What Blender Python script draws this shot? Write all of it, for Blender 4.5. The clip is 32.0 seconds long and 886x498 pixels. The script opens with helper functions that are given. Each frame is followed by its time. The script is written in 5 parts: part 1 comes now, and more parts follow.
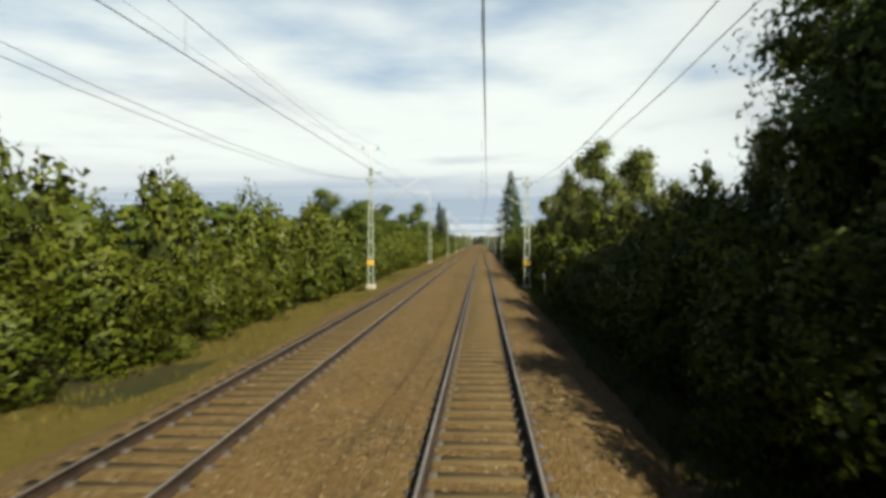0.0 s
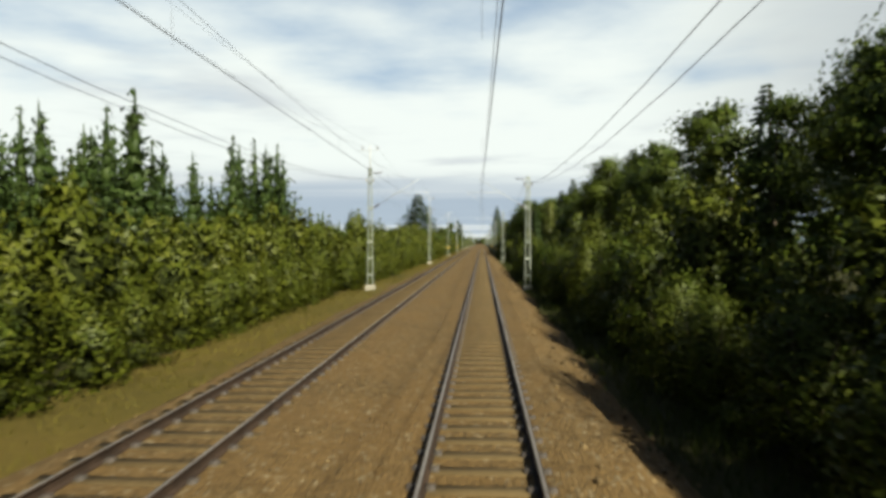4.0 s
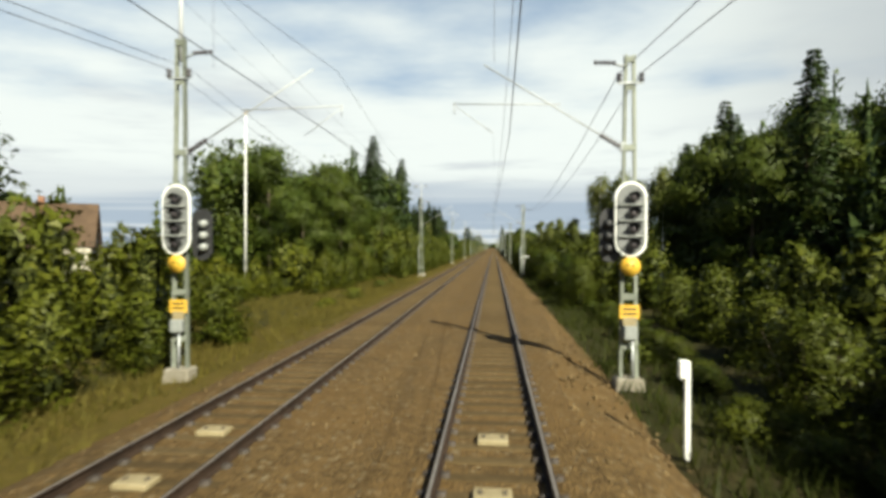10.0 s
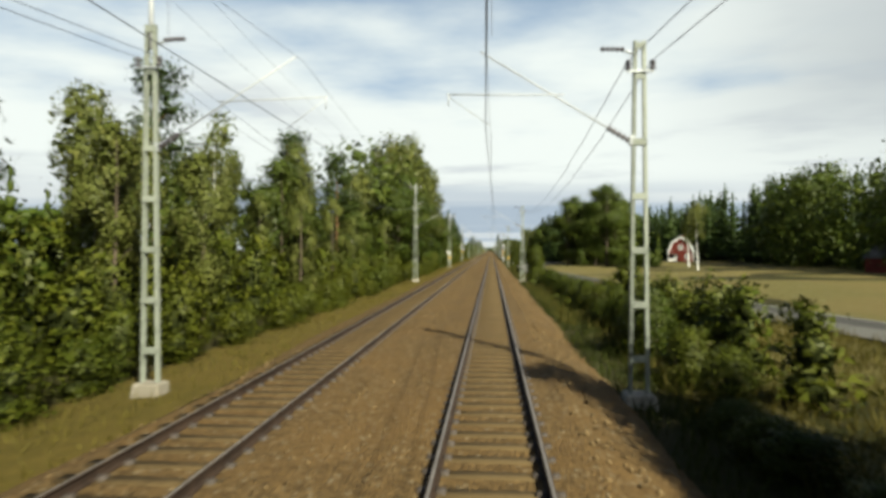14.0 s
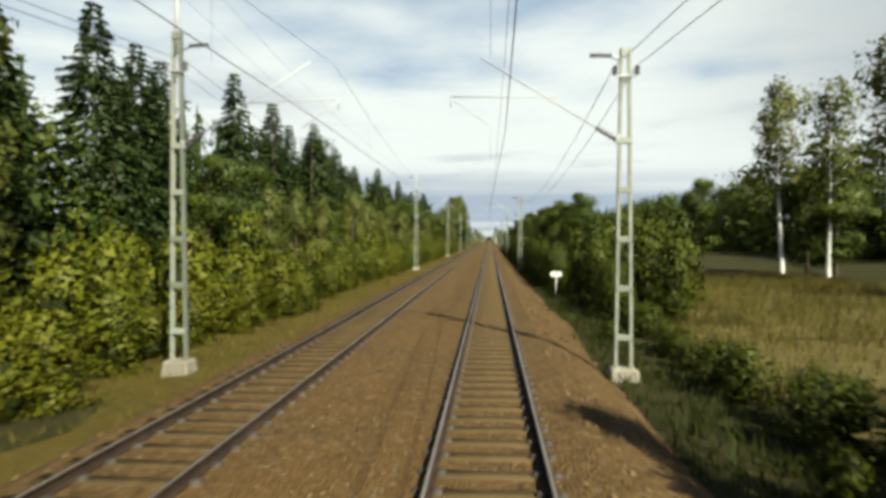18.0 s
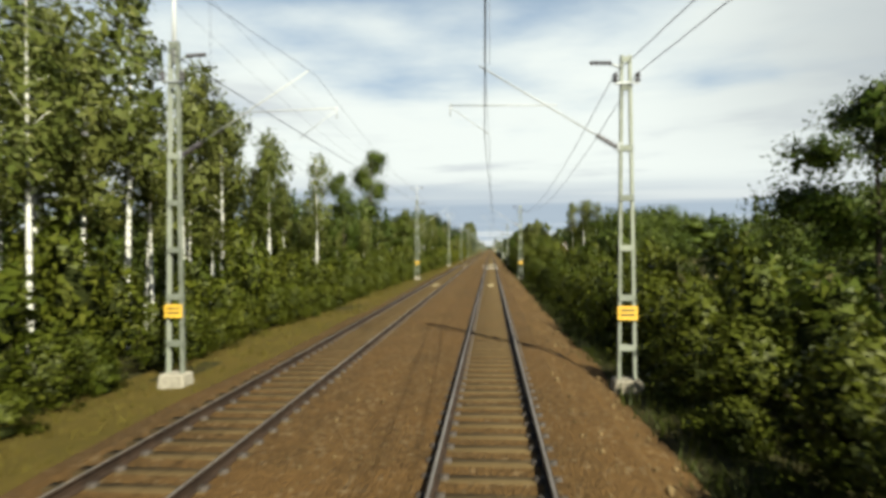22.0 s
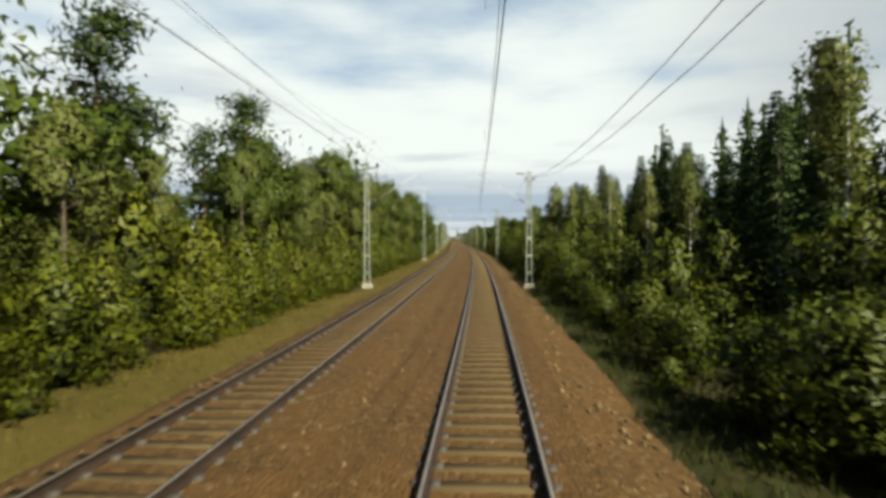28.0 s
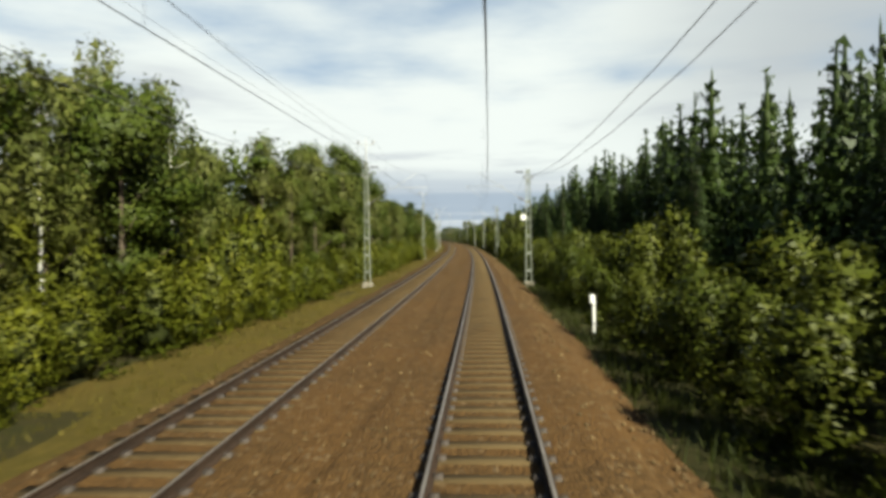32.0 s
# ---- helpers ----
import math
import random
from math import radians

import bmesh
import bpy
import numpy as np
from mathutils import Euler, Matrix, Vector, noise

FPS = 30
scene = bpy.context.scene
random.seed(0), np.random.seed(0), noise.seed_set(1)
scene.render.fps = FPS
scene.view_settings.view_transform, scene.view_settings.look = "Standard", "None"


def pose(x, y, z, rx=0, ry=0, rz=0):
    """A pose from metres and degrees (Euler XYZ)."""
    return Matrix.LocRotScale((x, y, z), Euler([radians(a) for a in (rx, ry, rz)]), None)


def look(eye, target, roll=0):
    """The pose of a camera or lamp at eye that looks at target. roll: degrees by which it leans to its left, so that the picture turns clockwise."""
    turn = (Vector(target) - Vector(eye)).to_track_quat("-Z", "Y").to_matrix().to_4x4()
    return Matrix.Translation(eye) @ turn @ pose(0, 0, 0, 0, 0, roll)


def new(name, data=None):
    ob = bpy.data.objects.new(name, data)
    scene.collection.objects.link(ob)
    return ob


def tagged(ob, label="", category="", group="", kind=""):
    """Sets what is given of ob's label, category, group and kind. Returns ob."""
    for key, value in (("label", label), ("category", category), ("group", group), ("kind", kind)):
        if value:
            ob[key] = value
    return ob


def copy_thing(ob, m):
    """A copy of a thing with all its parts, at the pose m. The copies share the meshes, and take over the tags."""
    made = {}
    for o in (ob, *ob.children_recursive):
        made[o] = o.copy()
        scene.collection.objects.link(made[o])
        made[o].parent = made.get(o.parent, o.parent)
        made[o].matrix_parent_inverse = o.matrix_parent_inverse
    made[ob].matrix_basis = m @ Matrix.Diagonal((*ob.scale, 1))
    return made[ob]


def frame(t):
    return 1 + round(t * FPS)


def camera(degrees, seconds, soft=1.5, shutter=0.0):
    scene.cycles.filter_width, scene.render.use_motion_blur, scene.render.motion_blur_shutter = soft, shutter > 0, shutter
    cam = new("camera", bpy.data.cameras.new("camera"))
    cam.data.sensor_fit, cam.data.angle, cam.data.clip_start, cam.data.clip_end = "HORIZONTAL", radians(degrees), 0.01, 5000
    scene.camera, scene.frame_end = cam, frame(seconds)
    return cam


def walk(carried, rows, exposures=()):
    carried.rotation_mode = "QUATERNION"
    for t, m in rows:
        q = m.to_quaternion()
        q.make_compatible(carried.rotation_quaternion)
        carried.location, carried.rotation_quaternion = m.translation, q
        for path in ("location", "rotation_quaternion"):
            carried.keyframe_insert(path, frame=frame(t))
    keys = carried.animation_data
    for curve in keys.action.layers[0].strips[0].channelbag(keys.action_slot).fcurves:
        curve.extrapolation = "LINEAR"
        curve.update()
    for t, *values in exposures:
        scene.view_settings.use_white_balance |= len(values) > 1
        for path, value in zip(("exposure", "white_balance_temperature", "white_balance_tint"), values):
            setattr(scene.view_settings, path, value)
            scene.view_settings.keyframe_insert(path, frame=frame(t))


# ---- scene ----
# The line of the railway: s metres along it (ahead is positive), u metres to the right, z above the rail heads.
SPEED = 39.2
BEND = 1.0 / 2750.0
_s = np.arange(-2600.0, 3600.0, 1.0)
_k = BEND * np.clip((-860.0 - _s) / 140.0, 0, 1) * np.clip((_s + 1700.0) / 100.0, 0, 1)
_th = np.cumsum(_k[::-1])[::-1]
_x, _y = np.cumsum(np.sin(_th)), np.cumsum(np.cos(_th))
_x, _y = _x - np.interp(0, _s, _x), _y - np.interp(0, _s, _y)


def heading(s):
    return np.interp(s, _s, _th)


def line_xy(s, u):
    th = heading(s)
    return np.interp(s, _s, _x) + u * np.cos(th), np.interp(s, _s, _y) - u * np.sin(th)


def tp(s, u=0.0, z=0.0):
    x, y = line_xy(s, u)
    return Vector((float(x), float(y), z))


def place(s, u=0.0, z=0.0, rz=0.0, scale=1.0, tall=None):
    x, y = line_xy(s, u)
    m = pose(float(x), float(y), z, 0, 0, rz - math.degrees(heading(s)))
    return m @ Matrix.Diagonal((scale, scale, tall or scale, 1))


# ---- camera and its way, looking back along the line from the end of a train ----
cam = camera(74.5, 32.0, soft=3.8, shutter=0.08)
EYE = 2.92
# seconds, turn to the left, tilt up, lean (degrees)
TURNS = [
    (0.0, 3.78, -0.78, 0.00, 0.0),
    (0.5, 3.73, -0.70, -0.01, 0.0),
    (1.0, 3.80, -0.73, -0.02, 0.0),
    (1.5, 3.75, -0.76, -0.03, 0.0),
    (2.0, 3.76, -0.79, -0.04, 0.0),
    (2.5, 3.83, -0.82, -0.05, 0.0),
    (3.5, 3.82, -0.77, -0.03, 0.0),
    (4.5, 3.80, -0.72, 0.00, 0.0),
    (5.0, 3.36, -1.25, 0.00, 0.0),
    (5.5, 2.42, -0.53, 0.00, 0.0),
    (6.0, 4.74, -0.81, 0.01, 0.0),
    (6.5, 4.79, -0.67, -0.06, 0.0),
    (7.0, 4.68, -0.62, -0.12, 0.0),
    (7.5, 4.96, -0.31, -0.13, 0.0),
    (8.0, 4.40, -0.44, -0.14, 0.0),
    (8.5, 4.89, -0.23, -0.15, 0.0),
    (9.0, 4.89, -0.25, -0.16, 0.0),
    (9.5, 5.00, -0.27, -0.17, 0.0),
    (10.0, 4.95, -0.28, -0.18, 0.0),
    (10.5, 4.88, -0.24, -0.19, 0.0),
    (11.0, 4.72, -0.32, -0.20, 0.0),
    (11.5, 4.77, -0.16, -0.21, 0.0),
    (12.0, 4.77, -0.23, -0.22, 0.0),
    (12.5, 4.75, -0.21, -0.20, 0.0),
    (13.0, 4.68, -0.06, -0.16, 0.0),
    (13.5, 4.76, -0.15, -0.14, 0.0),
    (14.0, 4.74, 0.06, -0.10, 0.0),
    (14.5, 4.65, -0.12, -0.13, 0.0),
    (15.5, 4.66, -0.46, -0.19, 0.0),
    (16.5, 4.61, -0.86, -0.10, 0.0),
    (17.0, 4.56, -0.96, -0.10, 0.0),
    (17.5, 4.61, -1.09, -0.09, 0.0),
    (18.0, 4.61, -1.02, -0.07, 0.0),
    (18.5, 4.50, -0.78, -0.06, 0.0),
    (19.0, 4.67, -0.52, -0.05, 0.0),
    (19.5, 4.74, -0.21, 0.03, 0.0),
    (20.0, 4.72, -0.11, 0.13, 0.0),
    (20.5, 4.66, -0.05, 0.17, 0.0),
    (21.0, 4.55, 0.31, 0.22, 0.0),
    (21.5, 4.66, 0.43, 0.24, 0.0),
    (22.0, 4.66, -0.06, 0.26, 0.0),
    (22.5, 4.38, -0.66, 0.25, 0.0),
    (23.0, 4.31, -1.27, 0.26, 0.0),
    (23.5, 4.30, -1.26, 0.25, 0.0),
    (24.0, 4.29, -1.21, 0.25, 0.0),
    (24.5, 4.27, -1.14, 0.25, 0.0),
    (25.5, 4.36, -1.08, 0.24, 0.0),
    (26.5, 4.34, -1.12, 0.25, 0.0),
    (27.0, 4.32, -1.10, 0.22, 0.0),
    (27.5, 4.30, -0.96, 0.19, 0.0),
    (28.0, 4.28, -1.05, 0.16, 0.0),
    (29.0, 4.24, -0.89, 0.15, 0.0),
    (30.0, 4.24, -1.02, 0.70, 0.0),
    (31.0, 4.24, -1.22, 0.70, 0.0),
    (32.0, 4.24, -1.18, 0.70, 0.0),
]
walk(cam, [(t, pose(*tp(-SPEED * t, side, EYE), 90 + tilt, lean, turn - math.degrees(heading(-SPEED * t))))
           for t, turn, tilt, lean, side in TURNS], exposures=[(0, 1.14, 6600, 4), (32, 1.14, 6600, 4)])

# ---- sky and sun ----
SUN_AZ, SUN_UP = 35.0, 37.0   # degrees right of straight behind; degrees above the horizon
to_sun = Vector((math.sin(radians(SUN_AZ)) * math.cos(radians(SUN_UP)), -math.cos(radians(SUN_AZ)) * math.cos(radians(SUN_UP)),
                 math.sin(radians(SUN_UP))))
sun = new("sun", bpy.data.lights.new("sun", "SUN"))
sun.data.energy, sun.data.angle, sun.data.color = 5.0, radians(0.6), (1.0, 0.95, 0.78)
sun.matrix_world = look(to_sun * 300, (0, 0, 0))
world = bpy.data.worlds.new("sky")
scene.world = world
world.use_nodes = True


class Nodes:
    """Short hand for node trees."""

    def __init__(self, tree):
        self.tree = tree

    def add(self, kind, values=(), operation="", data_type="", use_clamp=False):
        n = self.tree.nodes.new(kind)
        if operation:
            n.operation = operation
        if data_type:
            n.data_type = data_type
        if use_clamp:
            n.use_clamp = True
        for key, value in dict(values).items():
            if isinstance(value, bpy.types.NodeSocket):
                self.tree.links.new(value, n.inputs[key])
            else:
                n.inputs[key].default_value = value
        return n

    def math(self, op, a, b=0.0, c=0.0, clamp=False):
        return self.add("ShaderNodeMath", {0: a, 1: b, 2: c}, operation=op, use_clamp=clamp).outputs[0]

    def mix(self, f, a, b):
        n = self.add("ShaderNodeMix", {0: f, 6: a, 7: b}, data_type="RGBA")
        return n.outputs[2]

    def tint(self, a, b):
        n = self.add("ShaderNodeMix", {0: 1.0, 6: a, 7: b}, data_type="RGBA")
        n.blend_type = "MULTIPLY"
        return n.outputs[2]

    def ramp(self, f, lo, hi, smooth=True):
        n = self.add("ShaderNodeMapRange", {0: f, 1: lo, 2: hi, 3: 0.0, 4: 1.0})
        n.interpolation_type = "SMOOTHSTEP" if smooth else "LINEAR"
        return n.outputs[0]

    def noise(self, vec, scale, detail=3.0, rough=0.55, out=0):
        return self.add("ShaderNodeTexNoise", {"Vector": vec, "Scale": scale, "Detail": detail, "Roughness": rough}).outputs[out]


def build_sky():
    w = Nodes(world.node_tree)
    world.node_tree.nodes.clear()
    sky = w.add("ShaderNodeTexSky")
    sky.sky_type, sky.sun_disc = "NISHITA", False
    sky.sun_elevation, sky.sun_rotation = radians(SUN_UP), radians(180 - SUN_AZ)
    sky.air_density, sky.dust_density = 1.0, 1.2
    direction = w.add("ShaderNodeTexCoord").outputs["Generated"]
    xyz = w.add("ShaderNodeSeparateXYZ", {0: direction})
    up = w.math("MAXIMUM", xyz.outputs[2], 0.012)
    flat = w.add("ShaderNodeCombineXYZ", {0: w.math("DIVIDE", xyz.outputs[0], up), 1: w.math("DIVIDE", xyz.outputs[1], up), 2: 0.35}).outputs[0]
    # a sheet of cloud, closed in the distance and torn into rents of blue higher up
    drawn = w.add("ShaderNodeVectorMath", {0: flat, 1: (0.50, 0.62, 1.0)}, operation="MULTIPLY").outputs[0]
    big = w.noise(drawn, 0.62, 4.0, 0.5)
    fine = w.noise(drawn, 2.6, 5.0, 0.62)
    cover = w.math("ADD", w.math("MULTIPLY", big, 0.8), w.math("MULTIPLY", fine, 0.2))
    high = w.ramp(xyz.outputs[2], 0.34, 0.56)
    cover = w.math("ADD", cover, w.math("MULTIPLY", high, -0.75))
    cover = w.math("ADD", cover, w.math("MULTIPLY", w.math("SUBTRACT", 1.0, w.ramp(xyz.outputs[2], 0.17, 0.27)), 0.22))
    cover = w.ramp(cover, 0.40, 0.62)
    thick = w.ramp(w.noise(drawn, 1.1, 4.0, 0.6), 0.49, 0.76)
    white = w.mix(thick, (0.985, 1.03, 1.025, 1), (0.76, 0.80, 0.845, 1))
    east = w.math("MULTIPLY", w.ramp(xyz.outputs[0], 0.18, 0.60), w.ramp(xyz.outputs[2], 0.06, 0.26))
    white = w.mix(w.math("MULTIPLY", east, 0.85), white, (0.52, 0.56, 0.61, 1))
    # grey-blue bank low over the horizon
    low = w.math("ADD", xyz.outputs[2], w.math("MULTIPLY", w.math("SUBTRACT", w.noise(flat, 0.10, 3.0), 0.5), 0.07))
    bank = w.math("SUBTRACT", 1.0, w.ramp(low, 0.085, 0.135))
    lit = w.add("ShaderNodeVectorMath", {0: sky.outputs[0], "Scale": 0.09}, operation="SCALE").outputs[0]
    veil = w.mix(w.math("MULTIPLY", w.math("SUBTRACT", 1.0, high), 0.55), lit, (0.52, 0.70, 0.95, 1))
    full = w.mix(cover, veil, white)
    streak = w.ramp(w.noise(w.add("ShaderNodeVectorMath", {0: flat, 1: (0.035, 0.13, 1.0)}, operation="MULTIPLY").outputs[0], 1.0, 3.0), 0.47, 0.62)
    far = w.mix(streak, (0.44, 0.53, 0.66, 1), (0.80, 0.84, 0.88, 1))
    full = w.mix(w.math("MULTIPLY", bank, 0.92), full, far)
    back = w.add("ShaderNodeBackground", {0: full, 1: 0.43})
    out = w.add("ShaderNodeOutputWorld", {0: back.outputs[0]})


build_sky()


# ---- materials ----
def material(name, rough=0.8, metal=0.0):
    m = bpy.data.materials.new(name)
    m.use_nodes = True
    n = Nodes(m.node_tree)
    b = m.node_tree.nodes["Principled BSDF"]
    b.inputs["Roughness"].default_value, b.inputs["Metallic"].default_value = rough, metal
    b.inputs["Specular IOR Level"].default_value = 0.15 if rough > 0.84 else 0.5     # dusty surfaces have next to no gloss
    return m, n, b


def link(n, out, sock):
    n.tree.links.new(out, sock)


def bump(n, b, height, strength, distance):
    link(n, n.add("ShaderNodeBump", {"Height": height, "Strength": strength, "Distance": distance}).outputs[0], b.inputs["Normal"])


def plain(name, dark, light, scale=6.0, rough=0.7, metal=0.0, relief=0.15, by_object=0.0):
    """Two tones mixed by grain and by larger stains."""
    m, n, b = material(name, rough, metal)
    p = n.add("ShaderNodeTexCoord").outputs["Object"]
    f = n.math("ADD", n.math("MULTIPLY", n.noise(p, scale, 5.0, 0.6), 0.6), n.math("MULTIPLY", n.noise(p, scale * 0.13, 3.0), 0.55))
    if by_object:
        f = n.math("ADD", f, n.math("MULTIPLY", n.math("SUBTRACT", n.add("ShaderNodeObjectInfo").outputs["Random"], 0.5), by_object))
    f = n.ramp(f, 0.36, 0.80)
    link(n, n.mix(f, (*dark, 1), (*light, 1)), b.inputs["Base Color"])
    if relief:
        bump(n, b, n.noise(p, scale * 4, 4.0), relief, 0.02)
    return m


def leafy(name, tones, through_light=0.25, gloss=0.5, patch=0.22, side_tint=0.0):
    """Foliage: tone by leaf, by plant and by larger patches."""
    m, n, b = material(name, gloss)
    g = n.add("ShaderNodeNewGeometry")
    o = n.add("ShaderNodeObjectInfo").outputs["Random"]
    leaf = g.outputs["Random Per Island"]
    large = n.noise(g.outputs["Position"], patch, 2.0)
    f = n.math("ADD", n.math("MULTIPLY", large, 1.1), n.math("MULTIPLY", n.math("SUBTRACT", o, 0.5), 0.35))
    f = n.ramp(f, 0.30, 0.85, False)
    c = n.mix(f, (*tones[0], 1), (*tones[1], 1))
    c = n.mix(n.math("MULTIPLY", n.ramp(leaf, 0.6, 1.0, False), 0.6), c, (*tones[2], 1))
    value = n.math("ADD", n.math("MULTIPLY", leaf, 0.26), 0.85)
    if side_tint:      # leaves on the left are tinted yellower, and brighter to carry the sun on that side, most of all along two stretches of the line, and on a garden hedge
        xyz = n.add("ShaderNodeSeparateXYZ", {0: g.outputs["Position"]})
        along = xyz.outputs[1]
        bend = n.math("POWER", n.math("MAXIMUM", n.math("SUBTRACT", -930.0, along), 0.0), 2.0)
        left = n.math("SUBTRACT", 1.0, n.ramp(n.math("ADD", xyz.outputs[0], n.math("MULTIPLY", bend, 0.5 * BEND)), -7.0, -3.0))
        lit_yellow = n.math("MULTIPLY", n.ramp(along, -735.0, -690.0), n.math("SUBTRACT", 1.0, n.ramp(along, -600.0, -540.0)))
        lit_yellow = n.math("ADD", lit_yellow, n.math("MULTIPLY", n.math("SUBTRACT", 1.0, n.ramp(along, -1080.0, -1000.0)), 0.6))
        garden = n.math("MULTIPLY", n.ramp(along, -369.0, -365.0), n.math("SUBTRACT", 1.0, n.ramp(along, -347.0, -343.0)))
        lit_yellow = n.math("ADD", lit_yellow, garden)
        lit_yellow = n.math("MULTIPLY", n.math("ADD", lit_yellow, 0.22), n.ramp(n.noise(g.outputs["Position"], 0.13, 2.0), 0.30, 0.55), clamp=True)
        # the tint lifts the leaf colour by half, as stronger sunlight would
        c = n.mix(n.math("MULTIPLY", lit_yellow, left), c, n.tint(c, (1.65, 1.5, 1.12, 1)))
    v = n.add("ShaderNodeHueSaturation", {"Value": value, "Color": c}).outputs[0]
    link(n, v, b.inputs["Base Color"])
    b.inputs["Specular IOR Level"].default_value = 0.15
    t = n.add("ShaderNodeBsdfTranslucent", {0: v})
    mixed = n.add("ShaderNodeMixShader", {0: through_light, 1: b.outputs[0], 2: t.outputs[0]})
    link(n, mixed.outputs[0], m.node_tree.nodes["Material Output"].inputs[0])
    return m


def ballast_material():
    m, n, b = material("ballast", 0.95)
    p = n.add("ShaderNodeNewGeometry").outputs["Position"]
    cells = n.add("ShaderNodeTexVoronoi", {"Vector": p, "Scale": 15.0})
    tone = n.add("ShaderNodeSeparateColor", {0: cells.outputs["Color"]}).outputs[0]
    big = n.noise(p, 0.35, 4.0)
    mid = n.noise(p, 2.2, 3.0)
    c = n.mix(n.ramp(tone, 0.1, 1.0, False), (0.0556, 0.0349, 0.0135, 1), (0.134, 0.0857, 0.0348, 1))
    c = n.mix(n.ramp(n.math("ADD", n.math("MULTIPLY", big, 0.7), n.math("MULTIPLY", mid, 0.3)), 0.38, 0.62), c,
              n.mix(0.5, c, (0.123, 0.0715, 0.0247, 1)))
    c = n.mix(n.ramp(tone, 0.93, 0.97), c, (0.17, 0.131, 0.0773, 1))
    along = n.add("ShaderNodeSeparateXYZ", {0: p}).outputs[1]
    older = n.math("SUBTRACT", 1.0, n.ramp(along, -1050.0, -420.0))
    c = n.mix(n.math("MULTIPLY", older, 0.75), c, n.tint(c, (0.72, 0.58, 0.45, 1)))
    link(n, c, b.inputs["Base Color"])
    bump(n, b, n.math("SUBTRACT", 1.0, cells.outputs["Distance"]), 0.9, 0.045)
    return m


def ground_material(name, tones, scale=0.25):
    m, n, b = material(name, 0.95)
    p = n.add("ShaderNodeNewGeometry").outputs["Position"]
    a, f, d = n.noise(p, scale, 4.0), n.noise(p, 3.0, 5.0, 0.7), n.noise(p, 22.0, 3.0, 0.7)
    c = n.mix(n.ramp(a, 0.38, 0.62), (*tones[0], 1), (*tones[1], 1))
    c = n.mix(n.math("MULTIPLY", n.ramp(f, 0.42, 0.66), 0.7), c, (*tones[2], 1))
    c = n.mix(n.math("MULTIPLY", n.ramp(d, 0.5, 0.75), 0.45), c, (*tones[3], 1))
    link(n, c, b.inputs["Base Color"])
    bump(n, b, n.math("ADD", f, d), 0.8, 0.08)
    return m


def bark_white():
    m, n, b = material("birch_bark", 0.75)
    p = n.add("ShaderNodeTexCoord").outputs["Object"]
    q = n.add("ShaderNodeVectorMath", {0: p, 1: (1.2, 1.2, 7.0)}, operation="MULTIPLY").outputs[0]
    link(n, n.mix(n.ramp(n.noise(q, 2.2, 4.0, 0.65), 0.54, 0.66), (0.60, 0.59, 0.55, 1), (0.05, 0.043, 0.038, 1)), b.inputs["Base Color"])
    bump(n, b, n.noise(q, 5.0), 0.4, 0.02)
    return m


BALLAST = ballast_material()
SOIL = ground_material("grassy_soil", ((0.0314, 0.0276, 0.00764), (0.0226, 0.0255, 0.0051), (0.0463, 0.0346, 0.0114), (0.0145, 0.0165, 0.00414)))
MEADOW = ground_material("dry_meadow", ((0.127, 0.0984, 0.0351), (0.0984, 0.089, 0.0281), (0.155, 0.122, 0.0468), (0.0749, 0.0703, 0.0234)), 0.08)
LAWN = ground_material("lawn", ((0.0937, 0.082, 0.0169), (0.0679, 0.0703, 0.0131), (0.117, 0.0937, 0.0244), (0.0515, 0.0539, 0.0112)), 0.16)
ASPHALT = ground_material("asphalt", ((0.108, 0.103, 0.0937), (0.122, 0.117, 0.108), (0.136, 0.131, 0.119), (0.0843, 0.0796, 0.0749)), 0.3)
PAINT_WHITE = plain("road_paint", (0.206, 0.206, 0.185), (0.292, 0.292, 0.262), 8.0, 0.7)
CONCRETE = plain("weathered_concrete", (0.169, 0.15, 0.117), (0.29, 0.267, 0.22), 9.0, 0.9, 0, 0.3, 0.3)
SLEEPER = plain("sleeper_concrete", (0.0524, 0.0346, 0.0146), (0.0882, 0.0607, 0.0276), 7.0, 0.95, 0, 0.35, 0.35)
RUST = plain("rusty_rail_side", (0.018, 0.012, 0.009), (0.045, 0.028, 0.019), 8.0, 0.85, 0.0, 0.2)
STEEL = plain("worn_rail_head", (0.15, 0.13, 0.115), (0.27, 0.24, 0.21), 3.0, 0.5, 0.55, 0.05)
CLIP = plain("dark_fastening", (0.03, 0.024, 0.02), (0.06, 0.045, 0.035), 20.0, 0.8)
MAST = plain("green_grey_mast_steel", (0.126, 0.139, 0.113), (0.235, 0.252, 0.21), 5.0, 0.6, 0.1, 0.1, 0.4)
GALV = plain("galvanised_steel", (0.2805, 0.2975, 0.306), (0.4675, 0.4845, 0.493), 6.0, 0.5, 0.5, 0.1)
PALE_STEEL = plain("pale_aluminium_tube", (0.339, 0.349, 0.36), (0.437, 0.448, 0.453), 6.0, 0.5, 0.0, 0.05)
WIRE = plain("dark_wire", (0.07, 0.075, 0.085), (0.13, 0.135, 0.15), 4.0, 0.6, 0.3, 0)
GLAZE = plain("dark_insulator", (0.035, 0.03, 0.035), (0.09, 0.08, 0.085), 10.0, 0.35, 0, 0)
YELLOW = plain("yellow_sign_paint", (0.514, 0.286, 0.0214), (0.606, 0.393, 0.05), 9.0, 0.55, 0, 0.05)
BALISE = plain("pale_yellow_balise", (0.206, 0.163, 0.0857), (0.297, 0.246, 0.143), 9.0, 0.6, 0, 0.05)
